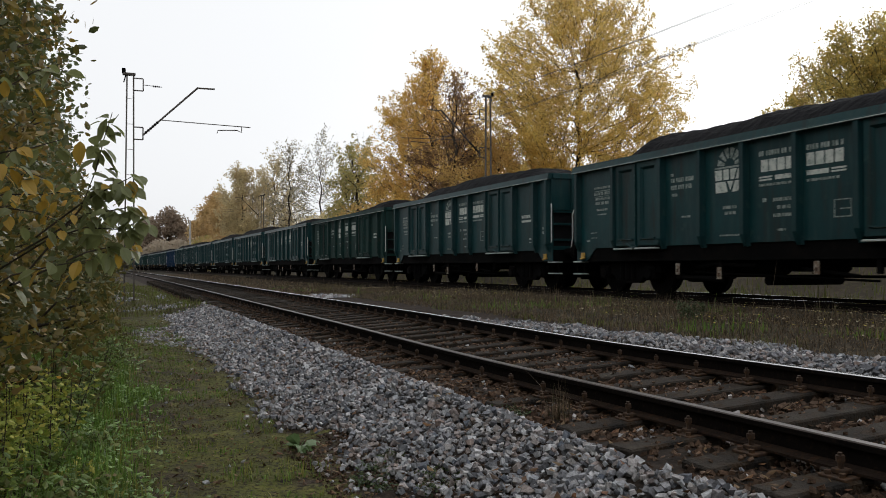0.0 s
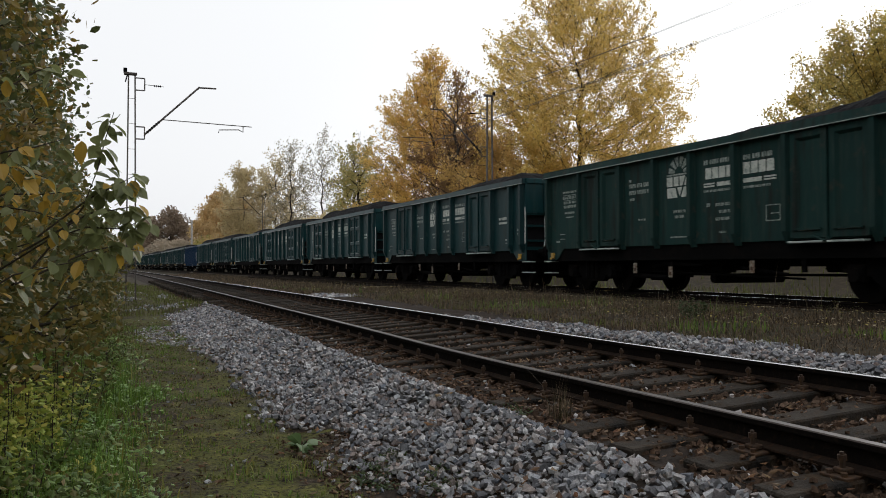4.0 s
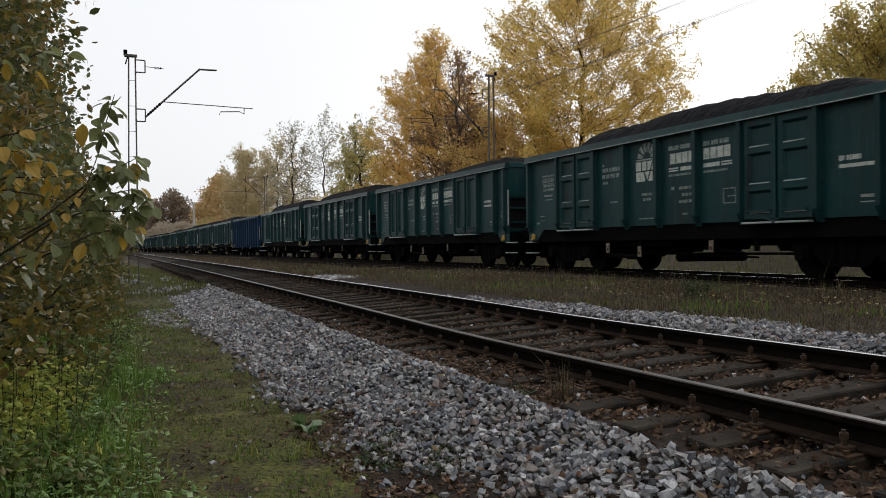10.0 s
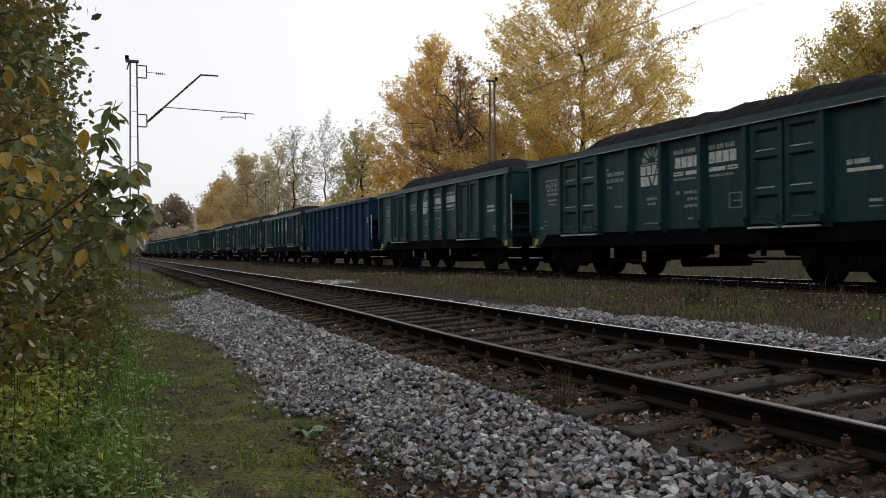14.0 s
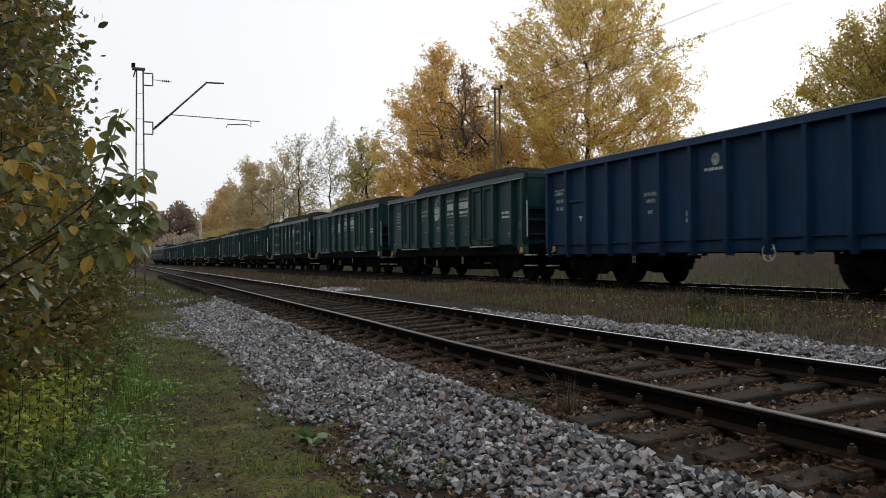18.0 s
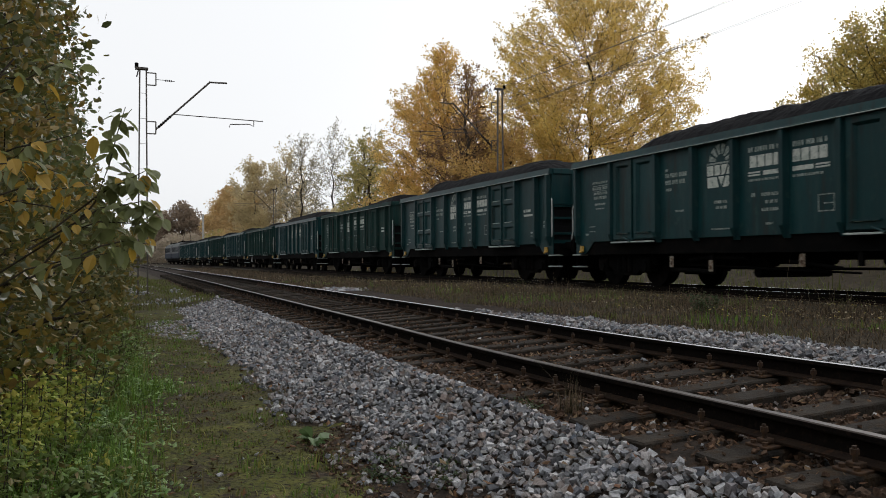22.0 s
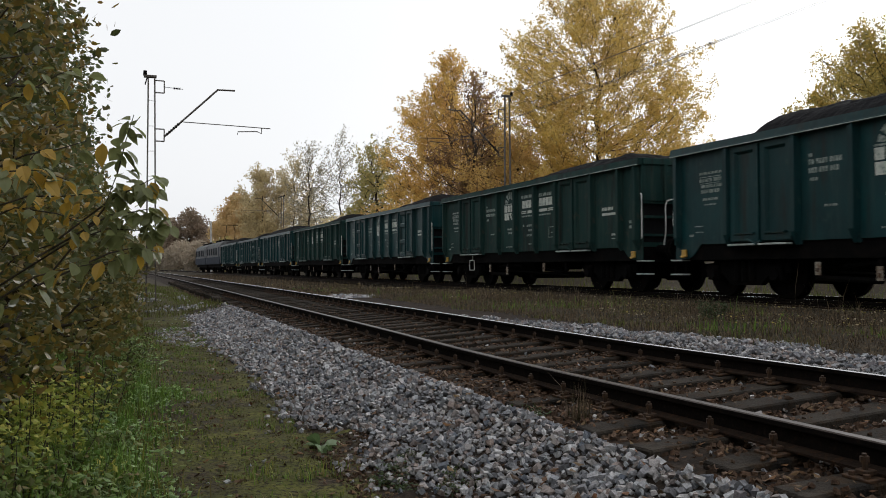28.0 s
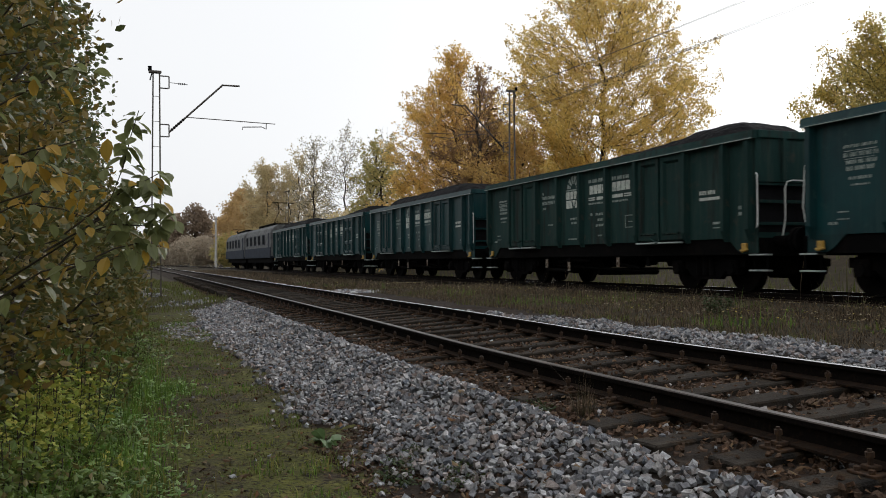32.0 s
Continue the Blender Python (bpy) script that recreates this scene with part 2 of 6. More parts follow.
M_CONCRETE = mat("concrete", (0.5, 0.49, 0.46), 0.9, spots=[((0.35, 0.34, 0.32), 4, 0.55, 0.15)])
M_WIRE = mat("wire", (0.12, 0.11, 0.10), 0.6, 0.5)
M_BARK = mat("bark", (0.075, 0.062, 0.05), 0.95, spots=[((0.028, 0.023, 0.019), 6, 0.5, 0.12)], bump=0.6, bscale=20, spec=0.15)
M_LOCO = mat("loco_grey", (0.15, 0.155, 0.155), 0.85, spots=[((0.055, 0.055, 0.058), 2, 0.55, 0.15)], spec=0.1)
M_LOCO_BLUE = mat("loco_grey_blue", (0.032, 0.040, 0.055), 0.85, spots=[((0.022, 0.026, 0.034), 2, 0.55, 0.15)], spec=0.1)
M_GLASS = mat("dark_glass", (0.010, 0.011, 0.012), 0.9, spec=0.02)


# ---- mesh helpers ----
def part(name, bm, material, parent=None, label=""):
    """Links a bmesh (or mesh) as one object, under a thing or part."""
    if isinstance(bm, bmesh.types.BMesh):
        me = bpy.data.meshes.new(name)
        bm.to_mesh(me)
        bm.free()
    else:
        me = bm
    if material and not me.materials:
        for m_ in (material if isinstance(material, (list, tuple)) else [material]):
            me.materials.append(m_)
    ob = new(name, me)
    if parent:
        ob.parent = parent
    if label:
        ob["label"] = label
    if name == "lettering":      # bars too small to pick apart
        ob["kind"] = "stuff"
    return ob


def box(bm, x0, x1, y0, y1, z0, z1, bevel=0.0, mi=0):
    v = [bm.verts.new((x, y, z)) for x in (x0, x1) for y in (y0, y1) for z in (z0, z1)]
    fs = [bm.faces.new([v[i] for i in q]) for q in ((0, 1, 3, 2), (4, 6, 7, 5), (0, 4, 5, 1), (2, 3, 7, 6), (0, 2, 6, 4), (1, 5, 7, 3))]
    for f_ in fs:
        f_.material_index = mi
    if bevel:
        es = list({e for f_ in fs for e in f_.edges})
        bmesh.ops.bevel(bm, geom=es, offset=bevel, segments=1, affect="EDGES")
    return v


def tube(bm, pts, r, seg=6, r1=None, caps=True):
    """A round bar along points; r to r1."""
    pts = [Vector(p_) for p_ in pts]
    rings = []
    n_ = len(pts)
    for i, p_ in enumerate(pts):
        d = (pts[min(i + 1, n_ - 1)] - pts[max(i - 1, 0)]).normalized()
        s_ = d.cross(Vector((0, 0, 1)) if abs(d.z) < 0.9 else Vector((1, 0, 0))).normalized()
        t_ = s_.cross(d)
        rr = r + ((r1 if r1 is not None else r) - r) * i / max(1, n_ - 1)
        rings.append([bm.verts.new(p_ + rr * (math.cos(k * 2 * math.pi / seg) * s_ + math.sin(k * 2 * math.pi / seg) * t_)) for k in range(seg)])
    for a, b in zip(rings, rings[1:]):
        for k in range(seg):
            bm.faces.new((a[k], a[(k + 1) % seg], b[(k + 1) % seg], b[k]))
    if caps:
        bm.faces.new(rings[0][::-1])
        bm.faces.new(rings[-1])


def sweep(bm, profile, xs, fn, zfn, mi=None):
    """A closed profile (across, up) along the line y = fn(x)."""
    rings = []
    for x in xs:
        h_ = heading(fn, x)
        rings.append([bm.verts.new((x - a * math.sin(h_), fn(x) + a * math.cos(h_), zfn(x) + b)) for a, b in profile])
    n_ = len(profile)
    for r0, r1_ in zip(rings, rings[1:]):
        for k in range(n_):
            f_ = bm.faces.new((r0[k], r0[(k + 1) % n_], r1_[(k + 1) % n_], r1_[k]))
            if mi:
                f_.material_index = mi[k]
    bm.faces.new(rings[0][::-1])
    bm.faces.new(rings[-1])


def mesh_np(name, verts, faces, material=None):
    me = bpy.data.meshes.new(name)
    me.from_pydata(verts, [], faces)
    if material:
        me.materials.append(material)
    return me


def thing(name, m, label, category, group="", kind=""):
    e = new(name)
    e.matrix_basis = m
    return tagged(e, label, category, group, kind)


# ---- the ground: one sheet out to the horizon, following the near track ----
def steps(*runs):
    out = []
    for a, b, d in runs:
        k = max(1, round(abs(b - a) / d))
        out += [a + (b - a) * i / k for i in range(k)]
    return out + [runs[-1][1]]


gx = steps((400, 60, 85), (60, 4, 8), (4, -26, 0.15), (-26, -60, 0.6), (-60, -200, 4), (-200, -700, 60), (-700, -2600, 400))
gq = steps((-1500, -100, 280), (-100, -20, 10), (-20, -6, 1.0), (-6, 4.5, 0.10), (4.5, 14, 0.3), (14, 40, 2), (40, 120, 10), (120, 2000, 300))
gv, gf = [], []
for x in gx:
    for q in gq:
        y = near_y(x) + q
        near = smooth(-60, -10, x) * smooth(14, 4, abs(q))
        z = ground_z(x, y) + near * (0.03 * noise.noise((x * 1.7, y * 1.7, 0)) + 0.018 * noise.noise((x * 6, y * 6, 4)))
        if q > 20 or q < -14:
            z += 0.25 * noise.noise((x * 0.06, y * 0.06, 9))
        gv.append((x, y, z))
w = len(gq)
for i in range(len(gx) - 1):
    for j in range(w - 1):
        gf.append((i * w + j, (i + 1) * w + j, (i + 1) * w + j + 1, i * w + j + 1))
ground = part("ground", mesh_np("ground", gv, gf), M_SOIL)
tagged(ground, "trackside earth with moss, gravel and trodden grass", "ground", kind="structure")
for m_ in (M_BED, M_MEADOW):
    ground.data.materials.append(m_)
kinds = []
for i in range(len(gx) - 1):
    for j in range(w - 1):
        q = (gq[j] + gq[j + 1]) / 2
        x = (gx[i] + gx[i + 1]) / 2
        edge = -1.9 + 0.28 * noise.noise((x * 0.7, 0.3, 2)) + 0.15 * noise.noise((x * 2.5, 0.3, 5))
        kinds.append(1 if (edge < q < 3.4 and x > -26) or (-0.6 < q < 2.3 and x > -200) else (2 if q > 3.4 or q < -8 or x < -60 else 0))
ground.data.polygons.foreach_set("material_index", kinds)
ground.data.polygons.foreach_set("use_smooth", [True] * len(kinds))

# ---- rails ----
RAIL = [(-0.070, -0.150), (0.070, -0.150), (0.070, -0.138), (0.012, -0.118), (0.010, -0.045), (0.036, -0.034), (0.036, -0.006), (0.028, 0.0), (-0.028, 0.0), (-0.036, -0.006), (-0.036, -0.034), (-0.010, -0.045), (-0.012, -0.118), (-0.070, -0.138)]
# materials round the profile: 0 web with shade in its colour, 1 head, 2 foot
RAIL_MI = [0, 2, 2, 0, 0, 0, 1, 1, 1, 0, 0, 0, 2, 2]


def sag(x):
    """Dips of the worn near track."""
    return -0.026 * math.exp(-((-x - 7.5) / 3.2) ** 2)


def rail(name, fn, off, z, parent, zfn=None, head=M_RAIL_TOP):
    bm = bmesh.new()
    xs = steps((60, 6, 6), (6, -40, 0.8), (-40, -120, 2.5), (-120, -320, 10))
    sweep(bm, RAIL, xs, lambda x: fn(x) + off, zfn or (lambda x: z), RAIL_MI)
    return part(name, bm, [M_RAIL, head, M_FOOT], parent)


near_track = thing("railway_track", pose(0, 0, 0), "rusty single railway track on dark wooden sleepers", "railway track", kind="structure")
far_track = thing("railway_track", pose(0, 0, 0), "railway track with worn bright rail heads under the train", "railway track", kind="structure")
rail("rail", near_y, 0.0, 0, near_track, lambda x: sag(x), M_RAIL_DULL)
rail("rail", near_y, 1.507, 0, near_track, lambda x: CANT + sag(x))
rail("rail", train_y, -0.7535, ZT, far_track)
rail("rail", train_y, 0.7535, ZT, far_track)

# sleepers, tie plates and screws
SLEEPER = 0.586
SLEEPER_X = -3.126
random.seed(5)


def sleeper_mesh(seed):
    random.seed(seed)
    bm = bmesh.new()
    box(bm, -0.125, 0.125, -1.28, 1.28, -0.15, 0.0, 0.012)
    for v in bm.verts:
        v.co += 0.012 * noise.noise_vector(v.co * 3 + Vector((seed * 7, 0, 0)))
    me = bpy.data.meshes.new("sleeper")
    bm.to_mesh(me)
    bm.free()
    me.materials.append(M_WOOD)
    return me


def fastening_mesh():
    bm = bmesh.new()
    box(bm, -0.085, 0.085, -0.16, 0.16, 0.0, 0.016, 0.003)
    for sy in (-1, 1):
        for sx in (-0.045, 0.045):
            tube(bm, [(sx, sy * 0.135, 0.016), (sx, sy * 0.135, 0.035)], 0.017, 6)
        box(bm, -0.04, 0.04, sy * 0.09 - 0.03, sy * 0.09 + 0.03, 0.02, 0.045, 0.004)
        tube(bm, [(0, sy * 0.095, 0.045), (0, sy * 0.095, 0.082)], 0.014, 6)
        tube(bm, [(0, sy * 0.095, 0.080), (0, sy * 0.095, 0.108)], 0.023, 6)
        tube(bm, [(0, sy * 0.095, 0.108), (0, sy * 0.095, 0.122)], 0.012, 6)
    me = bpy.data.meshes.new("rail_fastening")
    bm.to_mesh(me)
    bm.free()
    me.materials.append(M_BOLT)
    return me


sleepers = [sleeper_mesh(k) for k in range(5)]
fasten = fastening_mesh()
tilt_near = math.atan2(CANT, 1.507)
for k in range(-26, 110):
    x = SLEEPER_X - SLEEPER * k + random.uniform(-0.03, 0.03)
    yc_ = near_y(x) + 0.7535
    ob = part("sleeper", random.choice(sleepers), None, near_track)
    ob.matrix_basis = Matrix.Translation((x, yc_ + random.uniform(-0.09, 0.09), -0.166 + CANT / 2 + sag(x))) @ Euler((tilt_near, 0, heading(near_y, x) + random.uniform(-0.035, 0.035))).to_matrix().to_4x4()
    if k < 50:
        for off, z in ((0, 0), (1.507, CANT)):
            fo = part("rail_fastening", fasten, None, near_track)
            fo.matrix_basis = Matrix.Translation((x, near_y(x) + off, -0.166 + z + sag(x))) @ Euler((tilt_near, 0, heading(near_y, x))).to_matrix().to_4x4()
for k in range(0, 110):
    x = -2 - 0.62 * k
    ob = part("sleeper", sleepers[k % 5], None, far_track)
    ob.matrix_basis = Matrix.Translation((x, train_y(x), ZT - 0.166)) @ Euler((0, 0, heading(train_y, x))).to_matrix().to_4x4()


# ---- the train ----
PITCH = 14.04
FIRST = -12.49      # centre of the first wagon at the start


# the couplings' slack: how far the train runs ahead of an even pull
SLACK = ((0, 0.08), (3, 0.08), (6, -0.02), (9, -0.12), (13, -0.13), (17.5, -0.30), (21.5, -0.55), (25, -0.33), (28, -0.25), (30.5, -0.13), (32, 0.12))


def run(t):
    """How far the train has come at t seconds."""
    ahead = SLACK[0][1]
    for (t0, a0), (t1, a1) in zip(SLACK, SLACK[1:]):
        if t > t0:
            ahead = a0 + (a1 - a0) * smooth(t0, t1, t)
    return 6.54 * t + 0.02175 * t * t + ahead


def on_track(s, z=0.0):
    """Pose on the far track's rail heads at the place s."""
    return Matrix.Translation((s, train_y(s), ZT + z)) @ Matrix.Rotation(heading(train_y, s), 4, "Z")


moving, wheels = [], []


def pressed(bm, x0, x1, z0, z1, y, rects, depth=0.035, slope=0.045, out=-1):
    """A sheet in the plane y with pressed recesses (x0, x1, z0, z1) in one column."""
    zs = [z0] + [z for r_ in rects for z in (r_[2], r_[3])] + [z1]
    xs = [x0, rects[0][0], rects[0][1], x1] if rects else [x0, x1]
    grid = [[bm.verts.new((x, y, z)) for x in xs] for z in zs]
    for j in range(len(zs) - 1):
        for i in range(len(xs) - 1):
            q = [grid[j][i], grid[j][i + 1], grid[j + 1][i + 1], grid[j + 1][i]]
            if rects and i == 1 and j % 2 == 1:
                a, b, c, d = xs[1] + slope, xs[2] - slope, zs[j] + slope, zs[j + 1] - slope
                inn = [bm.verts.new((x, y - out * depth, z)) for x, z in ((a, c), (b, c), (b, d), (a, d))]
                for k in range(4):
                    bm.faces.new((q[k], q[(k + 1) % 4], inn[(k + 1) % 4], inn[k]))
                bm.faces.new(inn)
            else:
                bm.faces.new(q)


def post_mesh(z0, z1, side, plain=False):
    bm = bmesh.new()
    s = side
    prof = [(-0.085, 1.335), (-0.05, 1.47), (0.05, 1.47), (0.085, 1.335)]
    low = [(-0.08, 1.335), (-0.045, 1.42), (0.045, 1.42), (0.08, 1.335)] if plain else [(-0.08, 1.31), (-0.04, 1.37), (0.04, 1.37), (0.08, 1.31)]
    rings = []
    for z, p_ in ((z0 - 0.07, low), (z0 + 0.16, prof), (z1, prof)):
        rings.append([bm.verts.new((a, s * b, z)) for a, b in p_])
    for r0, r1_ in zip(rings, rings[1:]):
        for k in range(3):
            bm.faces.new((r0[k], r0[k + 1], r1_[k + 1], r1_[k]))
    bm.faces.new(rings[0])
    bm.faces.new(rings[-1])
    me = bpy.data.meshes.new("post")
    bm.to_mesh(me)
    bm.free()
    return me


def wheelset_mesh():
    bm = bmesh.new()
    tube(bm, [(0, -1.0, 0), (0, 1.0, 0)], 0.075, 8)
    for s in (-1, 1):
        for y0, y1, r in ((0.685, 0.82, 0.46), (0.655, 0.685, 0.49), (0.82, 0.86, 0.2)):
            tube(bm, [(0, s * y0, 0), (0, s * y1, 0)], r, 24)
    me = bpy.data.meshes.new("wheelset")
    bm.to_mesh(me)
    bm.free()
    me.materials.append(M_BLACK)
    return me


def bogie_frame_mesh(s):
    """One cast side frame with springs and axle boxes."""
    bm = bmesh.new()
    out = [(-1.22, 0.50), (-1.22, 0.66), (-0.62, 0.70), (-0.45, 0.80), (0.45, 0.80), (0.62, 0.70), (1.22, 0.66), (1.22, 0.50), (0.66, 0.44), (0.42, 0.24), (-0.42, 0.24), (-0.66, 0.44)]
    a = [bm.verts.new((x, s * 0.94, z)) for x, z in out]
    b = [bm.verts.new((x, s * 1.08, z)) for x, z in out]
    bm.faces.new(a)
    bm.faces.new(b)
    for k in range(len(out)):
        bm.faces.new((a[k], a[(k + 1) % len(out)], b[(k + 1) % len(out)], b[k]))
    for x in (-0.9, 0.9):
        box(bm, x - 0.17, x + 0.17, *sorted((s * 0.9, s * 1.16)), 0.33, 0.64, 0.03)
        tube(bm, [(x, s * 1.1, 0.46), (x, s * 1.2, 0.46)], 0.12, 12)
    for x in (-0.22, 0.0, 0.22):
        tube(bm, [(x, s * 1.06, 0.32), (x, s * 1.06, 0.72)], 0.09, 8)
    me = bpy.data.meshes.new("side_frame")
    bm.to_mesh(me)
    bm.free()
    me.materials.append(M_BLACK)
    return me


def bar_mesh(rows, y, thick=0.004):
    """Lettering as plain bars on the wagon's side: (x, z, width, height)."""
    bm = bmesh.new()
    for x, z, w_, h_ in rows:
        box(bm, x, x + w_, y - thick, y, z, z + h_)
    me = bpy.data.meshes.new("lettering")
    bm.to_mesh(me)
    bm.free()
    return me


def words(x, z, h_, width, rnd, gap=0.25):
    """A line of writing: a plain bar for each character."""
    out, at = [], x
    while at < x + width - h_ * 0.6:
        for _ in range(rnd.choice((2, 3, 4, 5))):
            if at < x + width - h_ * 0.5:
                out.append((at, z, h_ * 0.56, h_))
                at += h_ * 0.76
        at += h_ * (gap + 0.15)
    return out


WHEELSET = wheelset_mesh()
FRAMES = {s: bogie_frame_mesh(s) for s in (-1, 1)}
# posts along the side, from the end that trails
POSTS = (0.16, 1.78, 3.60, 4.90, 6.14, 7.45, 8.76, 10.63, 11.90, 12.62)
BLUE_POSTS = (0.12, 1.15, 2.13, 3.13, 4.13, 5.20, 6.28, 7.37, 8.46, 9.42, 10.38, 11.45, 12.64)
TOP, LOW = 3.13, 1.06


def bogie(parent, x):
    bm = bmesh.new()
    box(bm, -0.28, 0.28, -1.0, 1.0, 0.45, 0.85, 0.03)
    box(bm, -1.15, 1.15, -0.8, 0.8, 0.34, 0.72, 0.02)
    for sx in (-0.42, 0.42):
        box(bm, sx - 0.05, sx + 0.05, -0.9, 0.9, 0.3, 0.6)
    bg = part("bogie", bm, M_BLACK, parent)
    bg.location = (x, 0, 0)
    for s in (-1, 1):
        part("side_frame", FRAMES[s], None, bg)
    for k in (-0.9, 0.9):
        ws = part("wheelset", WHEELSET, None, bg)
        ws.location = (k, 0, 0.46)
    return bg


def make_wagon(name, label, paint, rnd, blue=False, door_style=0):
    wg = thing(name, pose(0, 0, 0), label, "freight wagon", "wagons of the coal train")
    X = lambda u: u - 6.4
    LOW, TOP = (0.74, 3.07) if blue else (1.06, 3.10)
    RIM = TOP - 0.13
    bm = bmesh.new()          # floor and the sheets inside
    box(bm, -6.3, 6.3, -1.28, 1.28, LOW, LOW + 0.1)
    for s in (-1, 1):
        box(bm, -6.36, 6.36, *sorted((s * 1.28, s * 1.32)), LOW + 0.02, RIM)
    part("body", bm, paint, wg)
    # near and far side sheets, bay by bay
    posts = BLUE_POSTS if blue else POSTS
    doors = () if blue else (1, 6)
    for s in (-1, 1):
        pm = post_mesh(LOW, RIM, s, blue)
        pm.materials.append(paint)
        for u in posts:
            po = part("post", pm, None, wg)
            po.location.x = X(u)
        for k in range(len(posts) - 1):
            a, b = X(posts[k]) + 0.05, X(posts[k + 1]) - 0.05
            if k in doors:
                mid = (a + b) / 2
                for leaf, (c, d) in enumerate(((a + 0.05, mid - 0.03), (mid + 0.03, b - 0.05))):
                    bm = bmesh.new()
                    if door_style == 0 or (door_style == 2 and leaf == 0):
                        rects = [(c + 0.1, d - 0.1, LOW + 0.12, LOW + 0.55), (c + 0.1, d - 0.1, LOW + 0.66, LOW + 1.24), (c + 0.1, d - 0.1, LOW + 1.34, LOW + 1.74)]
                    else:
                        rects = [(c + 0.12, d - 0.12, LOW + 0.14, LOW + 1.75)]
                    pressed(bm, c, d, LOW + 0.03, RIM - 0.05, s * 1.41, rects, 0.06, 0.05, s)
                    for e0, e1 in ((c, c + 0.02), (d - 0.02, d)):
                        box(bm, e0, e1, *sorted((s * 1.33, s * 1.408)), LOW + 0.03, RIM - 0.05)
                    if s < 0:
                        box(bm, c + 0.1, d - 0.1, -1.46, -1.41, LOW + 0.16, LOW + 0.19)
                        for r_ in rects:      # pale strips: light on the pressings' lower slopes, put in as colour
                            box(bm, r_[0] + 0.06, r_[1] - 0.06, -1.418, -1.395, r_[2] + 0.012, r_[2] + 0.03, 0.0, 1)
                    part("door_leaf", bm, [paint, M_EDGE], wg)
                    bm = bmesh.new()
                    box(bm, c + 0.02, d - 0.02, *sorted((s * 1.36, s * 1.50)), LOW - 0.06, LOW - 0.025, 0.006)
                    part("door_sill", bm, M_EDGE, wg, "bright worn steel door sill")
                bm = bmesh.new()
                tube(bm, [(mid, s * 1.43, LOW + 0.0), (mid, s * 1.43, RIM - 0.1)], 0.018, 6)
                tube(bm, [(mid - 0.28, s * 1.46, LOW + 0.06), (mid - 0.02, s * 1.47, LOW - 0.03), (mid + 0.1, s * 1.46, LOW + 0.02)], 0.02, 6)
                part("lock_bar", bm, paint, wg)
            elif k < len(posts) - 1:
                bm = bmesh.new()
                if blue:
                    pressed(bm, a, b, LOW, RIM, s * 1.337, [])
                    box(bm, a, b, *sorted((s * 1.337, s * 1.40)), LOW + 0.24, LOW + 0.27)
                else:
                    pressed(bm, a, b, LOW, RIM, s * 1.337, [])
                part("side_panel", bm, paint, wg)
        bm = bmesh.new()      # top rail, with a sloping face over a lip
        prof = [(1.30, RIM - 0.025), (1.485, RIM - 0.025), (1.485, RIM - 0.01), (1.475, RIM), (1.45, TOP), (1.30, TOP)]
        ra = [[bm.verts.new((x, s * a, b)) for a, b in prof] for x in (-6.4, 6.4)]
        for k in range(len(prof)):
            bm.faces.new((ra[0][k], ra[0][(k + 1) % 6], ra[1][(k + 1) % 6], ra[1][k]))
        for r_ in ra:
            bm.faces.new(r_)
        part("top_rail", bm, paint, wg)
        bm = bmesh.new()
        # on the blue wagon this pale strip paints the sky's reflection on the rail
        box(bm, -6.39, 6.39, *sorted((s * 1.42, s * 1.465) if blue else (s * 1.45, s * 1.50)), TOP - 0.006 if blue else RIM - 0.038, TOP + 0.012 if blue else RIM - 0.024)
        part("worn_lip", bm, M_EDGE, wg, "thin bright lip line along the top rail")
    # end walls: the leading one stands over an open platform
    bm = bmesh.new()
    box(bm, -6.40, -6.33, -1.36, 1.36, LOW, TOP - 0.02)
    for y in (-0.9, -0.3, 0.3, 0.9):
        box(bm, -6.46, -6.40, y - 0.06, y + 0.06, LOW, RIM, 0.01)
    part("end_wall", bm, paint, wg)
    bm = bmesh.new()
    box(bm, 6.33, 6.40, -1.36, 1.36, 2.12, TOP - 0.02)
    box(bm, 6.40, 6.45, -1.34, 1.34, RIM - 0.02, TOP, 0.01)
    for y in (-0.72, 0.72):
        box(bm, 6.40, 6.45, y - 0.05, y + 0.05, 2.12, RIM, 0.01)
    part("end_wall", bm, paint, wg)
    bm = bmesh.new()
    box(bm, 5.72, 5.78, -1.32, 1.32, LOW, 2.12)
    box(bm, 5.75, 6.38, -1.32, 1.32, 2.06, 2.11)
    part("platform_wall", bm, paint, wg)
    for z, x0 in ((1.30, 6.30), (1.72, 6.34)):
        bm = bmesh.new()
        box(bm, x0, x0 + 0.05, -1.30, 1.30, z, z + 0.06, 0.006)
        part("platform_bar", bm, paint, wg)
    bm = bmesh.new()
    tube(bm, [(6.40, -1.38, 1.25), (6.46, -1.40, 1.27), (6.46, -1.40, 2.24), (6.40, -1.38, 2.28)], 0.015, 6)
    part("handrail", bm, M_HANDRAIL, wg, "white painted handrail")
    bm = bmesh.new()
    tube(bm, [(6.44, -0.80, 1.07), (6.50, -0.78, 1.4), (6.52, -0.80, 2.0), (6.52, -0.75, 2.12), (6.52, -0.62, 2.15), (6.50, -0.3, 2.15), (6.41, -0.1, 2.15)], 0.016, 6)
    part("handrail", bm, M_HANDRAIL, wg, "white painted handrail")
    bm = bmesh.new()
    tube(bm, [(6.41, 0.5, 2.15), (6.52, 0.6, 2.15), (6.52, 0.8, 2.1), (6.44, 0.82, 1.07)], 0.022, 6)
